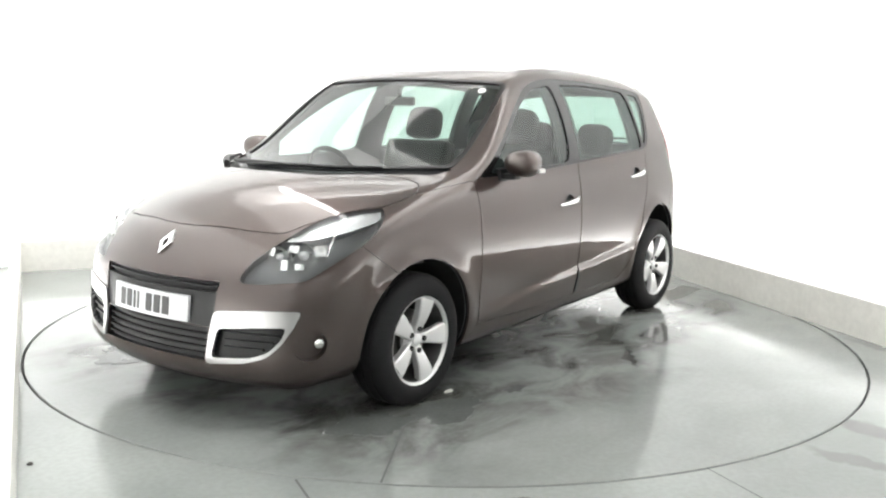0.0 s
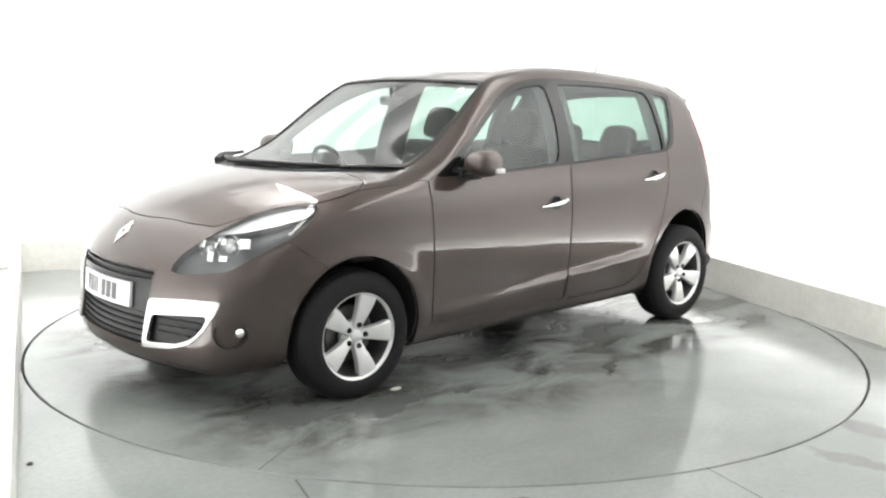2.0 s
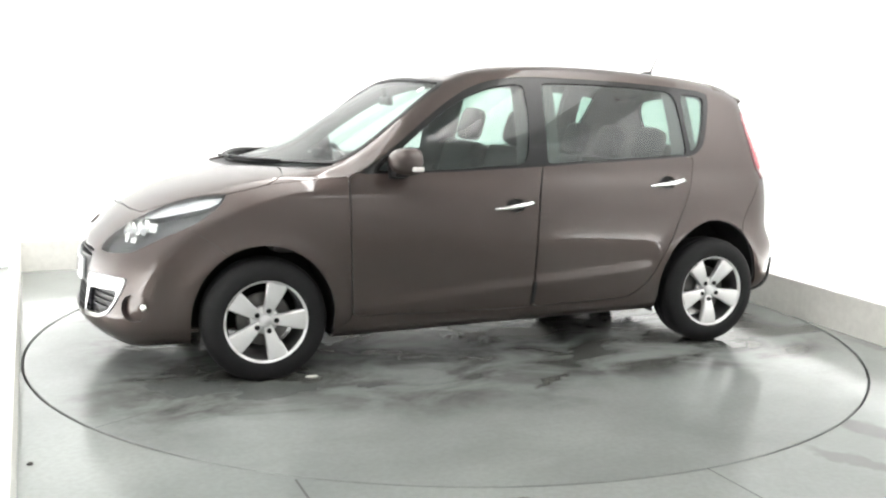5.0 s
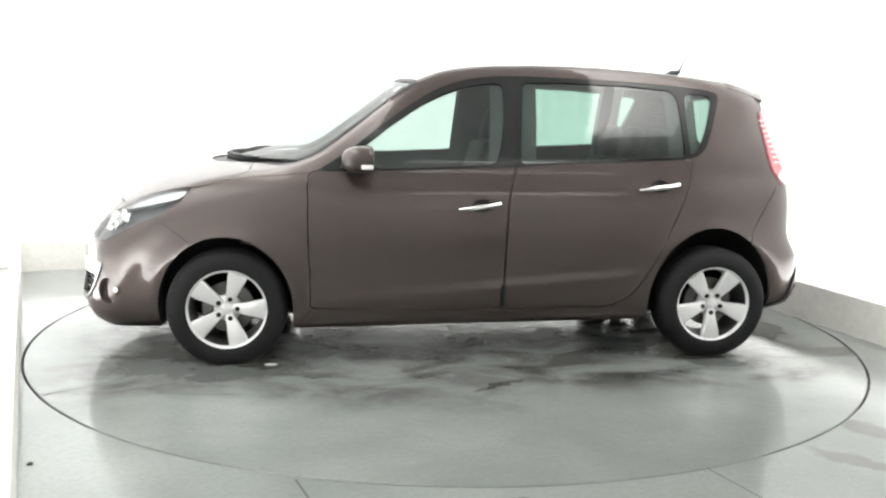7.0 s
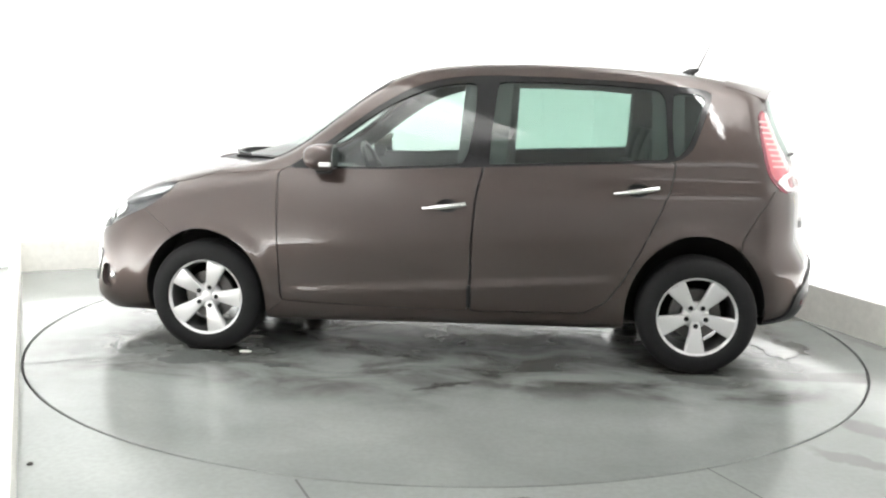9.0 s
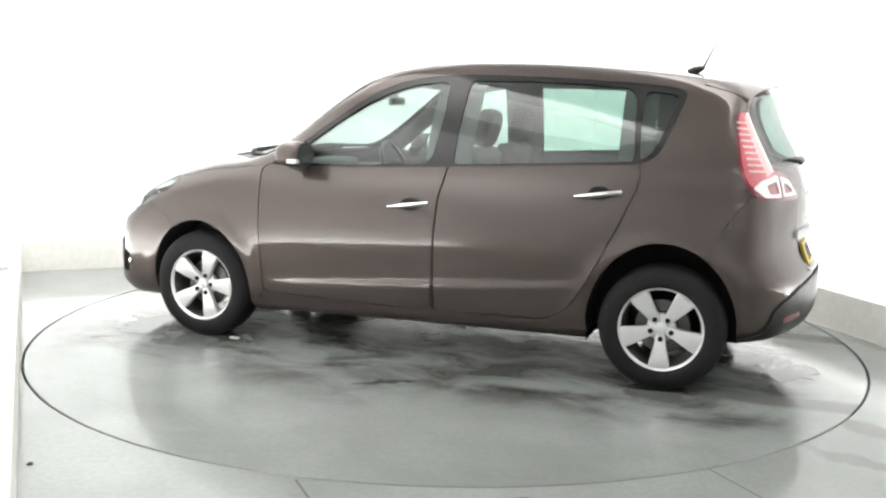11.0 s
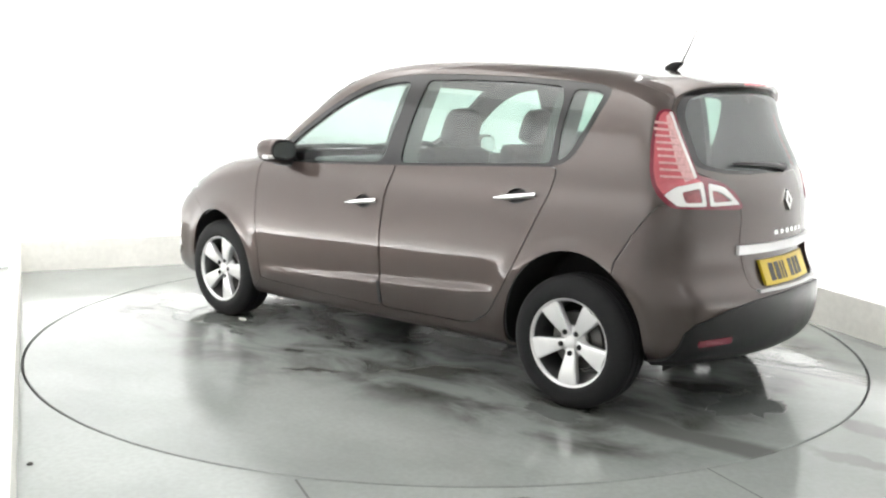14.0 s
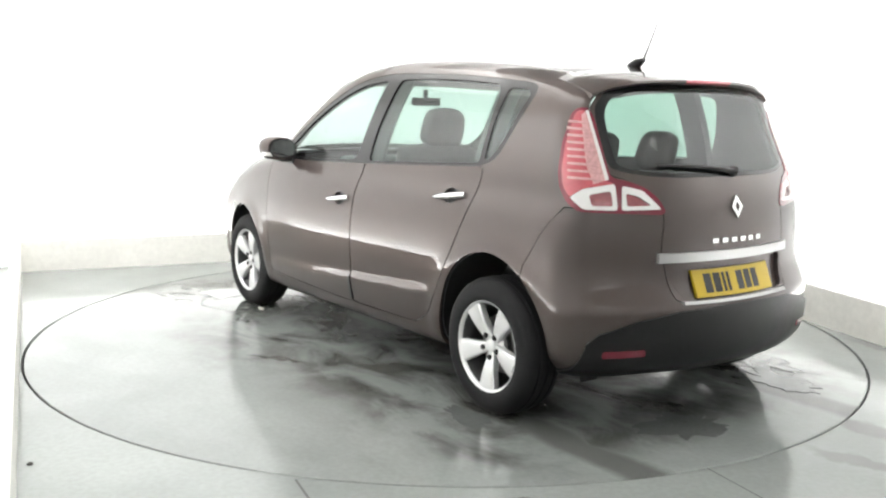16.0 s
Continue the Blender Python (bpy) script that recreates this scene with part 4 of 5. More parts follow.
# ---------- places on the body ----------
def solve_on(make, lo, hi):
    """Where a line from outside (lo) to inside (hi) meets the body."""
    for _ in range(24):
        mid = (lo + hi) / 2
        p = make(mid)
        if body_distance(np.array([p[0]]), np.array([p[1]]), np.array([p[2]]))[0] > 0:
            lo = mid
        else:
            hi = mid
    return lo


def surf_front(y, z):
    return solve_on(lambda s: (s, y, z), 2.6, 1.2)


def surf_rear(y, z):
    return solve_on(lambda s: (s, y, z), -2.6, -1.2)


def surf_side(x, z):
    return solve_on(lambda s: (x, s, z), 1.3, 0.2)


def surf_top(x, y):
    return solve_on(lambda s: (x, y, s), 2.2, 0.8)


def wrap_poly(outline, off0, off1, front=True, hole=None, cols=1):
    """A plate over an outline of (y, z) that follows nose or tail, from off0 to off1 above the skin; hole: an inner outline with as many points."""
    bm = bmesh.new()
    sgn, at = (1, surf_front) if front else (-1, surf_rear)

    def ring(poly, off):
        return [bm.verts.new(Vector((at(y, z) + sgn * off, y, z)) + OFF) for y, z in poly]
    a0, a1 = ring(outline, off0), ring(outline, off1)
    n = len(outline)
    if hole:
        b0, b1 = ring(hole, off0), ring(hole, off1)
        for k in range(n):
            j = (k + 1) % n
            bm.faces.new((a1[k], a1[j], b1[j], b1[k]))
            bm.faces.new((b1[k], b1[j], b0[j], b0[k]))
            bm.faces.new((a0[k], a0[j], a1[j], a1[k]))
    else:
        bm.faces.new(a1)
        for k in range(n):
            j = (k + 1) % n
            bm.faces.new((a0[k], a0[j], a1[j], a1[k]))
    bmesh.ops.recalc_face_normals(bm, faces=bm.faces)
    return bm


def wrap_box(y0, y1, z0, z1, off0, off1, front=True, cols=10, span=None):
    """A flat bar over the skin of nose or tail, in columns that follow its bow."""
    bm = bmesh.new()
    sgn, at = (1, surf_front) if front else (-1, surf_rear)
    rows = []
    for k in range(cols + 1):
        y = y0 + (y1 - y0) * k / cols
        if span:
            xa, xb = at(y, span[0]), at(y, span[1])
            x0, x1 = (xa + (xb - xa) * (z - span[0]) / (span[1] - span[0]) for z in (z0, z1))
        else:
            x0, x1 = at(y, z0), at(y, z1)
        rows.append([bm.verts.new(Vector(p) + OFF) for p in ((x0 + sgn * off0, y, z0), (x0 + sgn * off1, y, z0), (x1 + sgn * off1, y, z1), (x1 + sgn * off0, y, z1))])
    for r0, r1 in zip(rows, rows[1:]):
        for k in range(4):
            bm.faces.new((r0[k], r0[(k + 1) % 4], r1[(k + 1) % 4], r1[k]))
    bm.faces.new(rows[0])
    bm.faces.new(rows[-1])
    bmesh.ops.recalc_face_normals(bm, faces=bm.faces)
    return bm


# ---------- number plates, badges and trim ----------
def number_plate(front):
    z0, z1, a, b = (0.452, 0.565, 0.004, 0.012) if front else (0.603, 0.716, -0.016, -0.008)
    plate = part("number_plate", wrap_box(-0.26, 0.26, z0, z1, a - 0.006, b, front), M_PLATEW if front else M_PLATEY, CAR,
                 "white number plate" if front else "yellow number plate")
    y = -0.205
    for k in range(7):
        w = 0.016 if k in (2, 3) else 0.042
        lo, hi = (y, y + w) if front else (-y - w, -y)
        part("plate_bar", wrap_box(lo, hi, z0 + 0.017, z1 - 0.017, b - 0.001, b + 0.0015, front, 2, (z0, z1)), M_INK, plate)
        y += w + 0.013 + (0.035 if k == 3 else 0)
    return plate


number_plate(True)
number_plate(False)


def rhombus(z, w, h):
    return [(0.0, z - h), (w, z), (0.0, z + h), (-w, z)]


part("badge", wrap_poly(rhombus(0.765, 0.038, 0.048), -0.004, 0.012, True, rhombus(0.765, 0.016, 0.022)), M_CHROME, CAR, "plain chrome rhombus badge")
part("badge", wrap_poly(rhombus(0.985, 0.037, 0.050), -0.004, 0.012, False, rhombus(0.985, 0.016, 0.024)), M_CHROME, GATE, "plain chrome rhombus badge")
for k in range(6):
    y = 0.135 - k * 0.060
    part("badge_bar", wrap_box(y - 0.017, y + 0.017, 0.830, 0.850, -0.002, 0.004, False, 1), M_CHROME, GATE, "small chrome bar of the model script")
part("chrome_strip", wrap_box(-0.44, 0.44, 0.757, 0.798, -0.01, 0.016, False, 16), M_SATIN, GATE, "satin silver strip above the rear plate")
part("chrome_strip", wrap_box(-0.35, 0.35, 0.583, 0.596, -0.012, 0.010, False, 16), M_SATIN, GATE, "narrow satin silver strip below the rear plate")
for k in range(5):
    z = 0.32 + k * 0.028
    part("slat", wrap_box(-0.345, 0.345, z - 0.004, z + 0.004, -0.03, -0.012, True, 14), M_LINER, GRILLE)
part("slat", wrap_box(-0.385, 0.385, 0.610, 0.617, -0.03, -0.008, True, 14), M_BUMPER, CAR, "slat of the upper grille")
for s in (1, -1):
    for k in range(3):
        z = 0.362 + k * 0.03
        y0, y1 = 0.425, (0.60, 0.64, 0.665)[k]
        part("slat", wrap_box(min(s * y0, s * y1), max(s * y0, s * y1), z - 0.004, z + 0.004, -0.026, -0.012, True, 6), M_BLACK, CAR, "slat of the side intake")
    # a fog lamp in its recess
    bm = bmesh.new()
    bmesh.ops.create_uvsphere(bm, u_segments=20, v_segments=10, radius=0.022)
    for v in bm.verts:
        v.co.x *= 0.5
    fy, fz = 0.775, 0.39
    m = Matrix.Translation(Vector((surf_front(fy, fz) - 0.022, s * fy, fz)) + OFF) @ pose(0, 0, 0, 0, 0, s * 40)
    bmesh.ops.transform(bm, matrix=m, verts=bm.verts)
    part("fog_light", bm, M_CHROME, CAR, "small round fog lamp", smooth=60)


# ---------- roof edge, aerial, wipers, mirrors, handles ----------
def spoiler():
    bm = bmesh.new()
    rows = []
    n = 28
    for k in range(n + 1):
        y = -0.60 + 1.2 * k / n
        q = y * y
        e = abs(y) / 0.6
        xt = -1.805 + 0.36 * q
        xa = -1.50 + 0.12 * q
        za = surf_top(xa, y) + 0.001
        zt = 1.532 - 0.06 * q - 0.05 * e ** 6
        pts = [(xa, y, za - 0.004), (xa - 0.01, y, za + 0.003), ((xa + xt) / 2, y, (za + zt) / 2 + 0.008), (xt, y, zt), (xt - 0.004, y, zt - 0.009), (xt + 0.012, y, zt - 0.020), (xt + 0.16, y, zt - 0.024)]
        rows.append([bm.verts.new(Vector(p) + OFF) for p in pts])
    for r0, r1 in zip(rows, rows[1:]):
        for j in range(len(r0) - 1):
            bm.faces.new((r0[j], r0[j + 1], r1[j + 1], r1[j]))
    bm.faces.new(rows[0])
    bm.faces.new(rows[-1])
    bmesh.ops.recalc_face_normals(bm, faces=bm.faces)
    sp = part("spoiler", bm, M_PAINT, GATE, smooth=50)
    bm = bmesh.new()
    rows = []
    for k in range(11):
        y = -0.15 + 0.3 * k / 10
        q = y * y
        xt = -1.805 + 0.36 * q
        zt = 1.532 - 0.06 * q
        rows.append([bm.verts.new(Vector(p) + OFF) for p in ((xt + 0.02, y, zt + 0.0035), (xt - 0.004, y, zt), (xt - 0.0075, y, zt - 0.010), (xt + 0.008, y, zt - 0.019))])
    for r0, r1 in zip(rows, rows[1:]):
        for j in range(3):
            bm.faces.new((r0[j], r0[j + 1], r1[j + 1], r1[j]))
    bmesh.ops.recalc_face_normals(bm, faces=bm.faces)
    part("brake_light", bm, M_RED, sp, "red high brake light")


spoiler()


def aerial():
    z = surf_top(-1.37, 0)
    bm = bmesh.new()
    tube(bm, [Vector((-1.33, 0, z - 0.004)) + OFF, Vector((-1.36, 0, z + 0.018)) + OFF, Vector((-1.395, 0, z + 0.032)) + OFF, Vector((-1.41, 0, z + 0.036)) + OFF], [0.032, 0.026, 0.014, 0.007], 14)
    base = part("aerial", bm, M_BLACK, CAR, "black roof aerial", smooth=50)
    bm = bmesh.new()
    tube(bm, [Vector((-1.40, 0, z + 0.034)) + OFF, Vector((-1.44, 0, z + 0.12)) + OFF, Vector((-1.49, 0, z + 0.235)) + OFF], [0.0055, 0.0035, 0.0018], 8)
    part("rod", bm, M_BLACK, base)


aerial()


def wiper(pts, lift):
    bm = bmesh.new()
    line = spline([Vector((x, y, surf_top(x, y) + lift)) + OFF for x, y in pts], 16)
    tube(bm, line, [0.007 + 0.004 * math.sin(math.pi * k / 15) for k in range(16)], 8)
    part("wiper", bm, M_BLACK, CAR, "black windscreen wiper", smooth=50)


wiper(((1.43, -0.22), (1.40, 0.05), (1.33, 0.30), (1.20, 0.50)), 0.012)
wiper(((1.22, -0.55), (1.33, -0.42), (1.40, -0.15), (1.41, 0.10)), 0.016)


def wiper_arm():
    """The thick root of the far wiper arm, standing up at the corner of the cowl."""
    bm = bmesh.new()
    line = spline([Vector((x, y, surf_top(x, y) + lift)) + OFF for x, y, lift in ((1.36, -0.47, 0.010), (1.27, -0.57, 0.022), (1.16, -0.65, 0.024), (1.06, -0.70, 0.016))], 14)
    tube(bm, line, [0.010 + 0.014 * math.sin(math.pi * min(1, (k + 2) / 12)) for k in range(14)], 10)
    part("wiper_arm", bm, M_BLACK, CAR, "black root of the wiper arm", smooth=50)


wiper_arm()


def rear_wiper():
    bm = bmesh.new()
    pts = [Vector((surf_rear(y, z) - 0.022, y, z)) + OFF for y, z in ((-0.02, 1.135), (0.10, 1.15), (0.25, 1.16), (0.40, 1.165))]
    tube(bm, spline(pts, 14), [0.014 - 0.009 * k / 13 for k in range(14)], 8)
    arm = part("rear_wiper", bm, M_BLACK, GATE, "black rear wiper", smooth=50)
    bm = bmesh.new()
    lathe(bm, [(0.0, 0.0), (0.024, 0.0), (0.022, 0.02), (0.0, 0.024)], 16, "Z")
    bmesh.ops.transform(bm, matrix=Matrix.Translation(pts[0] + Vector((0.018, 0, 0))) @ pose(0, 0, 0, 0, -90, 0), verts=bm.verts)
    part("pivot", bm, M_BLACK, arm)


rear_wiper()


def mirror(s):
    """A door mirror: painted shell, black foot and bezel, glass, indicator."""
    bm = bmesh.new()
    bmesh.ops.create_uvsphere(bm, u_segments=32, v_segments=20, radius=1.0)
    for v in bm.verts:
        c = v.co.copy()
        for i in range(3):
            c[i] = math.copysign(abs(c[i]) ** 0.82, c[i])
        x = c.x * 0.108
        v.co = Vector((max(x, -0.048), c.y * 0.100 + 0.02 * c.x, c.z * 0.070 * (1.0 + 0.10 * c.y)))
    bmesh.ops.remove_doubles(bm, verts=bm.verts, dist=1e-4)
    at = Matrix.Translation(Vector((0.645, 0.965, 1.112)) + OFF)
    flip = Matrix.Translation(OFF) @ Matrix.Diagonal((1, s, 1, 1)) @ Matrix.Translation(-OFF)

    def put(b):
        bmesh.ops.transform(b, matrix=flip @ at, verts=b.verts)
        if s < 0:
            bmesh.ops.reverse_faces(b, faces=b.faces[:])
        return b
    m = part("door_mirror", put(bm), M_PAINT, CAR, "brown door mirror with white indicator", smooth=50)
    def oval_plate(ry, rz, x0, x1):
        b = bmesh.new()
        rings = []
        for x in (x0, x1):
            ring = []
            for k in range(30):
                a = 2 * math.pi * k / 30
                cy, cz = math.cos(a), math.sin(a)
                ring.append(b.verts.new((x, ry * math.copysign(abs(cy) ** 0.8, cy) - 0.009, rz * math.copysign(abs(cz) ** 0.8, cz))))
            rings.append(ring)
        for k in range(30):
            b.faces.new((rings[0][k], rings[0][(k + 1) % 30], rings[1][(k + 1) % 30], rings[1][k]))
        b.faces.new(rings[0])
        b.faces.new(rings[1])
        bmesh.ops.recalc_face_normals(b, faces=b.faces)
        return put(b)
    part("bezel", oval_plate(0.089, 0.060, -0.053, -0.040), M_BLACK, m, "black mirror bezel")
    part("mirror_glass", oval_plate(0.081, 0.053, -0.056, -0.0535), M_MIRROR, m, "mirror glass")
    bm = bmesh.new()
    box(bm, (-0.01, -0.115, -0.085), (0.06, -0.01, -0.055), 0.012)
    box(bm, (-0.02, -0.135, -0.10), (0.075, -0.09, -0.03), 0.015)
    part("foot", put(bm), M_BLACK, m, "black mirror foot")
    bm = bmesh.new()
    box(bm, (-0.052, 0.045, -0.046), (0.01, 0.106, -0.022), 0.008)
    part("indicator", put(bm), M_WHITELENS, m, "white mirror indicator")


def handle(x0, z0, x1, z1, s, parent):
    pts = []
    for k in range(9):
        t = k / 8
        x, z = x0 + (x1 - x0) * t, z0 + (z1 - z0) * t
        off = 0.004 + 0.026 * min(1, 3.2 * min(t + 0.03, 1 - t))
        pts.append(Vector((x, s * (surf_side(x, z) + off), z)) + OFF)
    bm = bmesh.new()
    tube(bm, spline(pts, 20), [0.006 + 0.0085 * min(1, (k + 1) / 9) for k in range(20)], 12)
    part("handle", bm, M_CHROME, parent, "chrome door handle", smooth=60)


for k, s in enumerate((1, -1)):
    mirror(s)
    handle(0.127, 0.849, -0.099, 0.877, s, DOORS_F[k])
    handle(-0.880, 0.955, -1.111, 0.986, s, DOORS_R[k])


def door_gap_strip(s, parent):
    """A dark strip added for the shade and reflection low in the door gap."""
    bm = bmesh.new()
    pts = [(-0.129, 0.315), (-0.129, 0.36), (-0.130, 0.41), (-0.131, 0.44)]
    rows = []
    for x, z in pts:
        y = surf_side(x, z)
        rows.append([bm.verts.new(Vector((x + dx, s * (y + dy), z)) + OFF) for dx, dy in ((-0.012, -0.006), (-0.011, 0.007), (0.011, 0.007), (0.012, -0.006))])
    for r0, r1 in zip(rows, rows[1:]):
        for j in range(3):
            bm.faces.new((r0[j], r0[j + 1], r1[j + 1], r1[j]))
    part("dark_gap_strip", bm, M_BLACK, parent, "black rubber door edge seal")


for k, s in enumerate((1, -1)):
    door_gap_strip(s, DOORS_R[k])


# ---------- wheels ----------
def arch_liner(x, rx, rz, s):
    bm = bmesh.new()
    n = 28
    rows = []
    for k in range(n + 1):
        a = -0.25 + (math.pi + 0.5) * k / n
        px, pz = x + (rx + 0.012) * math.cos(a), 0.31 + (rz + 0.012) * math.sin(a)
        yo = max(0.62, surf_side(px, max(0.24, min(pz, 1.0))) - 0.012)
        rows.append([bm.verts.new(Vector((px, s * y, pz)) + OFF) for y in (yo, (yo + 0.52) / 2, 0.52)])
    for r0, r1 in zip(rows, rows[1:]):
        for j in range(2):
            bm.faces.new((r0[j], r1[j], r1[j + 1], r0[j + 1]))
    bm.faces.new([r[2] for r in rows])
    part("arch_liner", bm, M_LINER, CAR, "black felt wheel arch liner", smooth=50)


def wheel(x, s, phase):
    """hub and disc > tyre, rim, spokes, cap and bolts; the outer side looks along +y before it is turned."""
    y0 = 0.776
    m = Matrix.Translation(Vector((x, s * y0, 0.303 if x > 0 else 0.314)) + OFF) @ pose(0, 0, 0, 0, 0, 0 if s > 0 else 180)

    def put(bm):
        bmesh.ops.recalc_face_normals(bm, faces=bm.faces)
        bmesh.ops.transform(bm, matrix=m, verts=bm.verts)
        for v in bm.verts:
            v.co.z = max(v.co.z, 0.001)
        return bm
    bm = bmesh.new()
    lathe(bm, [(0.0, 0.03), (0.075, 0.03), (0.08, 0.012), (0.135, 0.012), (0.14, 0.0), (0.135, -0.012), (0.06, -0.012), (0.05, -0.2), (0.0, -0.2)], 40)
    hub = part("wheel", put(bm), M_STEEL, CAR, "brake disc and hub of the wheel", smooth=40)
    bm = bmesh.new()
    prof = [(0.205, 0.088), (0.214, 0.100), (0.232, 0.1075), (0.258, 0.108), (0.282, 0.102), (0.300, 0.090), (0.311, 0.078), (0.3165, 0.060),
            (0.317, 0.052), (0.310, 0.050), (0.310, 0.044), (0.318, 0.042), (0.319, 0.006), (0.311, 0.004), (0.311, -0.004), (0.319, -0.006), (0.318, -0.042),
            (0.310, -0.044), (0.310, -0.050), (0.317, -0.052), (0.311, -0.078), (0.300, -0.090), (0.258, -0.108), (0.214, -0.100), (0.205, -0.088)]
    lathe(bm, prof, 72)
    part("tyre", put(bm), M_RUBBER, hub, "worn black tyre", smooth=40)
    bm = bmesh.new()
    lathe(bm, [(0.196, 0.070), (0.200, 0.088), (0.206, 0.096), (0.212, 0.098), (0.2145, 0.092), (0.207, 0.084)], 72, closed=True)
    rim = part("rim", put(bm), M_ALLOY, hub, "silver alloy rim edge", smooth=40)
    # the inner barrel wears the alloy darkened for shade
    bm = bmesh.new()
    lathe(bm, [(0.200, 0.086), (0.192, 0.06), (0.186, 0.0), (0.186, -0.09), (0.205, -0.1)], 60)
    part("barrel", put(bm), M_ALLOYSHADE, hub, "shaded inner barrel of the rim", smooth=40)
    for k in range(5):
        a = radians(phase + 72 * k)
        dx, dz = -math.cos(a), math.sin(a)
        bm = bmesh.new()
        rows = []
        for r, w, h in ((0.028, 0.021, 0.066), (0.055, 0.0265, 0.070), (0.085, 0.031, 0.079), (0.12, 0.0385, 0.086), (0.16, 0.0475, 0.090), (0.199, 0.054, 0.090)):
            row = []
            for u, hh in ((-1.0, -0.035), (-1.0, -0.006), (-0.86, 0.0), (0.0, 0.004), (0.86, 0.0), (1.0, -0.006), (1.0, -0.035)):
                row.append(bm.verts.new((dx * r - dz * u * w, h + hh, dz * r + dx * u * w)))
            rows.append(row)
        for r0, r1 in zip(rows, rows[1:]):
            for j in range(6):
                bm.faces.new((r0[j], r0[j + 1], r1[j + 1], r1[j]))
        bm.faces.new(rows[0])
        part("spoke", put(bm), M_ALLOY, rim, smooth=32)
        bm = bmesh.new()
        b = a
        lathe(bm, [(0.0, 0.012), (0.012, 0.012), (0.0135, 0.009), (0.0135, 0.0)], 12)
        bmesh.ops.translate(bm, verts=bm.verts, vec=(-math.cos(b) * 0.054, 0.0675, math.sin(b) * 0.054))
        part("bolt", put(bm), M_BLACK, rim, "dark wheel bolt", smooth=40)
    bm = bmesh.new()
    lathe(bm, [(0.0, 0.078), (0.022, 0.077), (0.029, 0.073), (0.031, 0.064), (0.07, 0.045), (0.075, 0.03)], 32)
    part("cap", put(bm), M_ALLOY, rim, "plain silver hub cap", smooth=40)


for x, rx, rz, phase in ((1.351, 0.355, 0.386, 0), (-1.345, 0.372, 0.438, 54)):
    for s in (1, -1):
        arch_liner(1.358 if x > 0 else -1.335, rx, rz, s)
        wheel(x, s, phase)


# ---------- lamps' inner parts ----------
def lamp_bowl(y, z, r, s, back):
    bm = bmesh.new()
    lathe(bm, [(r, 0.0), (r * 0.98, -0.012), (r * 0.8, -0.03), (r * 0.45, -0.042), (0.0, -0.046)], 28, "Z")
    lathe(bm, [(r, 0.0), (r * 1.03, -0.004), (r * 1.04, -0.02)], 28, "Z")
    x = surf_front(y, z) - back
    m = Matrix.Translation(Vector((x, s * y, z)) + OFF) @ pose(0, 0, 0, 0, 70, s * 24)
    bmesh.ops.transform(bm, matrix=m, verts=bm.verts)
    bowl = part("lamp_bowl", bm, M_CHROME, CAR, "chrome headlight bowl", smooth=60)
    bm = bmesh.new()
    bmesh.ops.create_uvsphere(bm, u_segments=14, v_segments=8, radius=r * 0.42)
    bmesh.ops.transform(bm, matrix=m @ Matrix.Translation((0, 0, -0.02)), verts=bm.verts)
    part("bulb", bm, M_LAMPSILVER, bowl, "bulb cover", smooth=60)


for s in (1, -1):
    lamp_bowl(0.672, 0.758, 0.056, s, 0.014)
    lamp_bowl(0.580, 0.748, 0.044, s, 0.016)
    # bright facets of the reflector round the bowls
    for y, z, w, h, turn in ((0.727, 0.774, 0.050, 0.046, 46), (0.626, 0.777, 0.046, 0.030, 18), (0.628, 0.716, 0.030, 0.044, 28), (0.690, 0.712, 0.040, 0.026, 36), (0.545, 0.764, 0.026, 0.036, 12)):
        bm = bmesh.new()
        box(bm, (-0.004, -w / 2, -h / 2), (0.004, w / 2, h / 2), 0.003)
        at = Matrix.Translation(Vector((surf_front(y, z) - 0.016, s * y, z)) + OFF) @ pose(0, 0, 0, 0, -18, s * turn)
        bmesh.ops.transform(bm, matrix=at, verts=bm.verts)
        part("reflector_facet", bm, M_CHROME, CAR, "chrome facet inside the headlight", smooth=50)


# ---------- cabin ----------
def soft_box(bm, lo, hi, bevel, m=None):
    box(bm, lo, hi, bevel, m)


def seat(x, y, wide, rear=False):
    base = Matrix.Translation(Vector((x, y, 0)) + OFF)
    h = 0.5 * wide
    bm = bmesh.new()
    soft_box(bm, (-0.05, -h, 0.42), (0.46, h, 0.62), 0.05, base)
    st = part("rear_seat" if rear else "front_seat", bm, M_SEAT, CAR, "dark cloth seat", smooth=60)
    bm = bmesh.new()
    tilt = base @ Matrix.Translation((0.0, 0, 0.55)) @ pose(0, 0, 0, 0, -16, 0)
    soft_box(bm, (-0.10, -h, -0.04), (0.03, h, 0.64 if not rear else 0.54), 0.05, tilt)
    part("backrest", bm, M_SEAT, st, smooth=60)
    bm = bmesh.new()
    top = 0.64 if not rear else 0.54
    bmesh.ops.create_uvsphere(bm, u_segments=24, v_segments=14, radius=1.0)
    for v in bm.verts:
        c = Vector([math.copysign(abs(q) ** 0.55, q) for q in v.co])
        v.co = tilt @ Vector((-0.032 + 0.055 * c.x, 0.132 * c.y * (1 - 0.08 * c.z), top + 0.118 + 0.108 * c.z))
    part("headrest", bm, M_SEAT, st, smooth=60)
    for q in (-0.06, 0.06):
        bm = bmesh.new()
        tube(bm, [tilt @ Vector((-0.035, q, top - 0.03)), tilt @ Vector((-0.035, q, top + 0.08))], 0.007, 8)
        part("headrest_post", bm, M_CHROME, st)


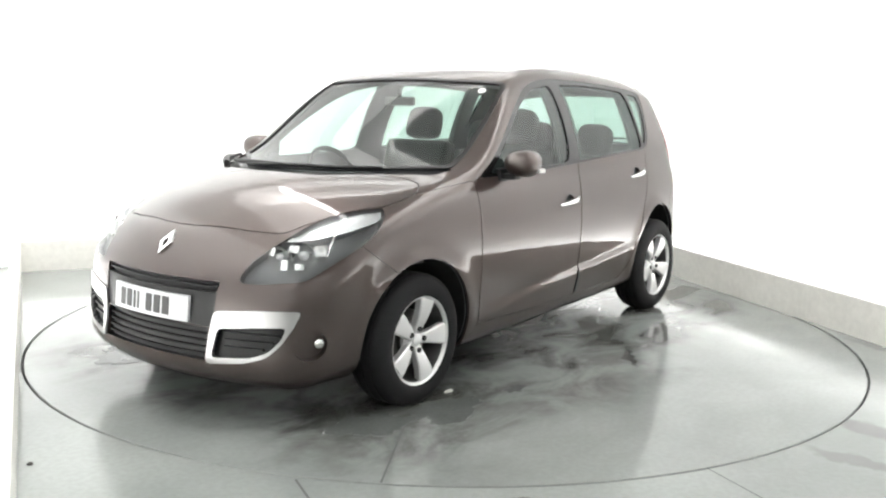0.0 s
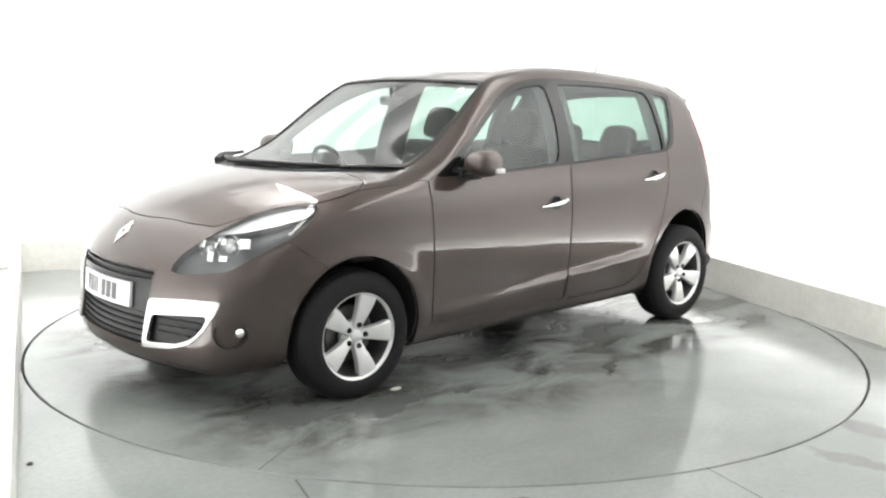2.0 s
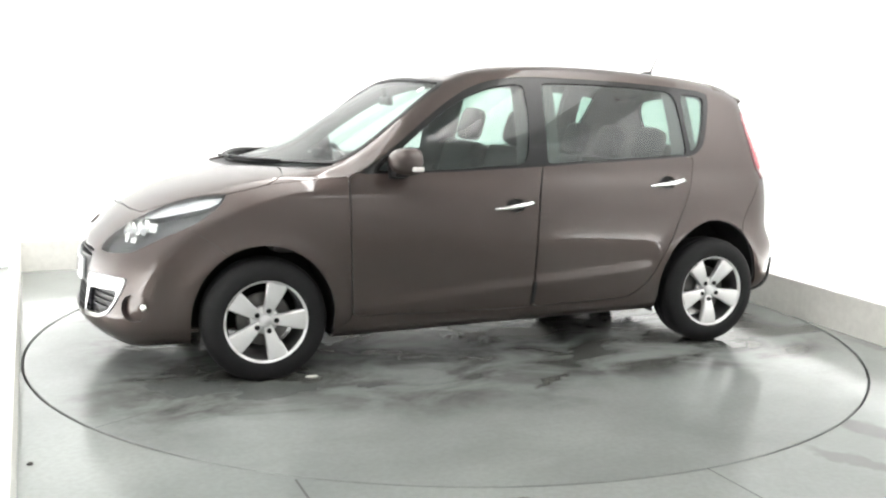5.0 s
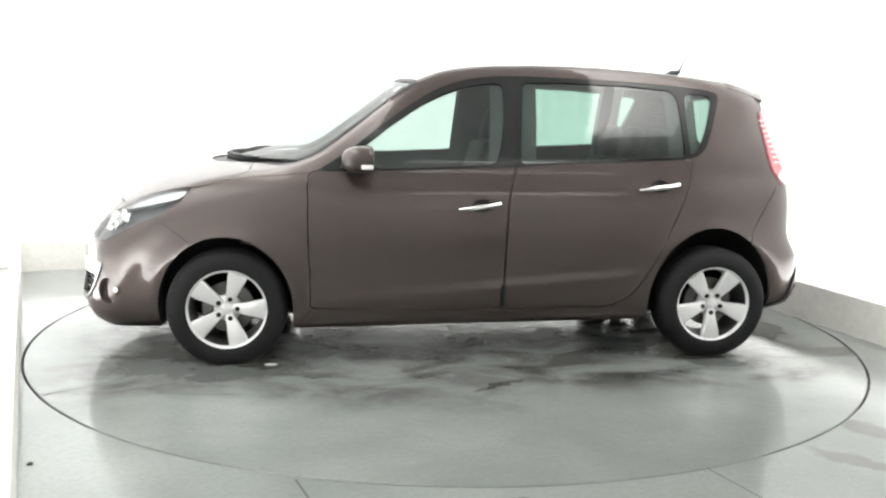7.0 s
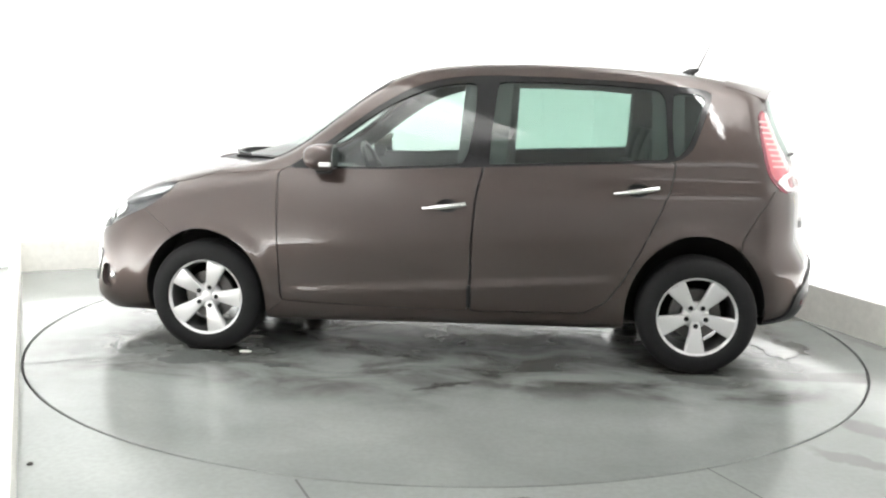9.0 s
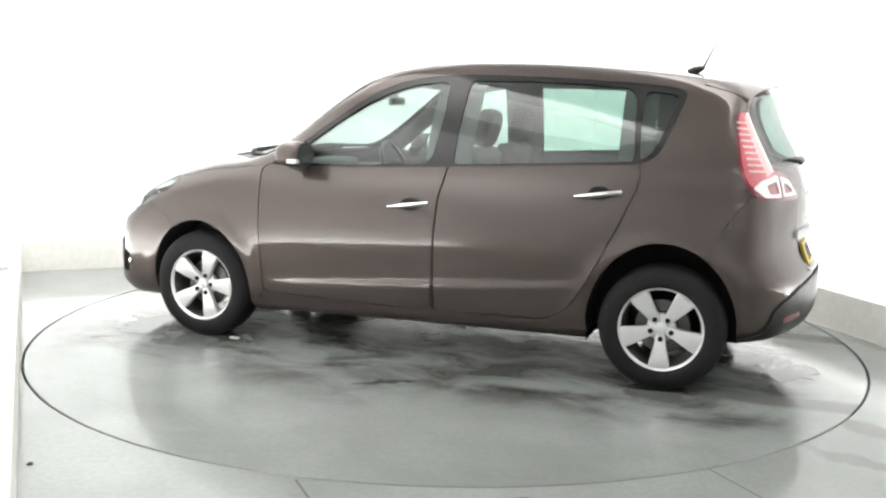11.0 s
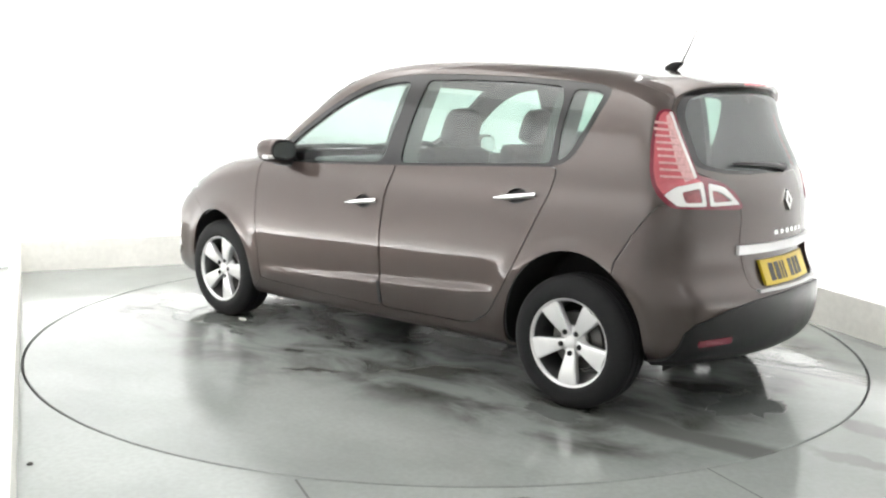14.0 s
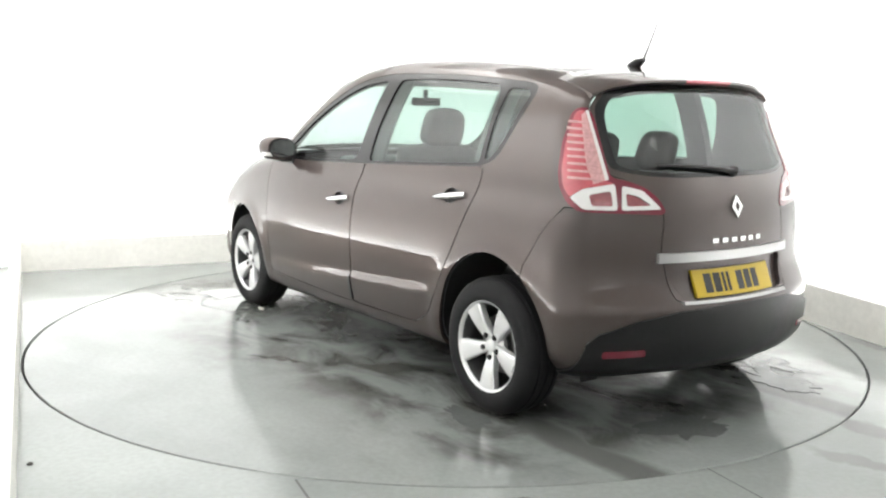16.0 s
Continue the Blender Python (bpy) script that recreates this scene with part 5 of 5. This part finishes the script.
def pillar_trim(x_low, x_high, wide, s):
    """The padded inner cover of a door pillar, from the window's foot to the roof."""
    bm = bmesh.new()
    rows = []
    for k in range(9):
        t = k / 8
        z = 0.98 + 0.56 * t
        x = x_low + (x_high - x_low) * t
        y = surf_side(x, z) - 0.036
        h = wide / 2
        rows.append([bm.verts.new(Vector((x + dx, s * (y - dy), z)) + OFF) for dx, dy in ((-h, 0.0), (-h * 0.8, 0.03), (h * 0.8, 0.03), (h, 0.0))])
    for r0, r1 in zip(rows, rows[1:]):
        for j in range(4):
            bm.faces.new((r0[j], r0[(j + 1) % 4], r1[(j + 1) % 4], r1[j]))
    bmesh.ops.recalc_face_normals(bm, faces=bm.faces)
    part("pillar_trim", bm, M_CABIN, CAR, "dark grey inner pillar cover", smooth=50)


for s in (1, -1):
    pillar_trim(-0.17, -0.20, 0.26, s)
    pillar_trim(-1.16, -1.16, 0.17, s)
for y in (0.37, -0.37):
    seat(-0.02, y, 0.52)
for y in (0.46, 0.0, -0.46):
    seat(-0.90, y, 0.43, True)

bm = bmesh.new()
box(bm, (0.78, -0.74, 0.62), (1.30, 0.74, 0.97), 0.06, Matrix.Translation(OFF))
box(bm, (0.86, -0.30, 0.95), (1.10, 0.30, 1.03), 0.035, Matrix.Translation(OFF))
part("dashboard", bm, M_CABIN, CAR, "dark grey dashboard", smooth=60)
bm = bmesh.new()
ring = [Vector((0, 0.185 * math.cos(2 * math.pi * k / 32), 0.185 * math.sin(2 * math.pi * k / 32))) for k in range(33)]
tube(bm, ring, 0.015, 10, caps=False)
box(bm, (-0.01, -0.17, -0.02), (0.02, 0.17, 0.02), 0.008)
lathe(bm, [(0.0, -0.0), (0.06, 0.0), (0.06, 0.03), (0.0, 0.04)], 20)
bmesh.ops.transform(bm, matrix=Matrix.Translation(Vector((0.62, -0.37, 0.96)) + OFF) @ pose(0, 0, 0, 0, 25, 0), verts=bm.verts)
part("steering_wheel", bm, M_BLACK, CAR, "black steering wheel", smooth=60)
bm = bmesh.new()
box(bm, (0.45, -0.11, 1.385), (0.475, 0.11, 1.437), 0.012, Matrix.Translation(OFF))
box(bm, (0.46, -0.015, 1.43), (0.478, 0.015, 1.488), 0.005, Matrix.Translation(OFF))
part("inner_mirror", bm, M_BLACK, CAR, "black rear-view mirror", smooth=60)
bm = bmesh.new()
box(bm, (-1.62, -0.60, 1.00), (-1.12, 0.60, 1.02), 0.006, Matrix.Translation(OFF))
part("parcel_shelf", bm, M_CABIN, CAR, "grey parcel shelf")
# a small sticker in the windscreen's upper corner
bm = bmesh.new()
cx, cy = 0.44, 0.56
vs = []
for k in range(18):
    a = 2 * math.pi * k / 18
    x, y = cx + 0.022 * math.cos(a), cy + 0.024 * math.sin(a)
    vs.append(bm.verts.new(Vector((x, y, surf_top(x, y) + 0.002)) + OFF))
bm.faces.new(vs)
part("sticker", bm, M_STICKER, SCREEN, "small white round sticker")


def motions():
    rows = [(t, pose(0, 0, 0, 0, 0, a)) for t, a in TURN]
    walk(TABLE, rows)
    walk(CAR, rows)
    x, y = SCRAP.location.x, SCRAP.location.y
    walk(SCRAP, [(t, pose(0, 0, 0, 0, 0, a) @ pose(x, y, 0.0)) for t, a in TURN])


motions()
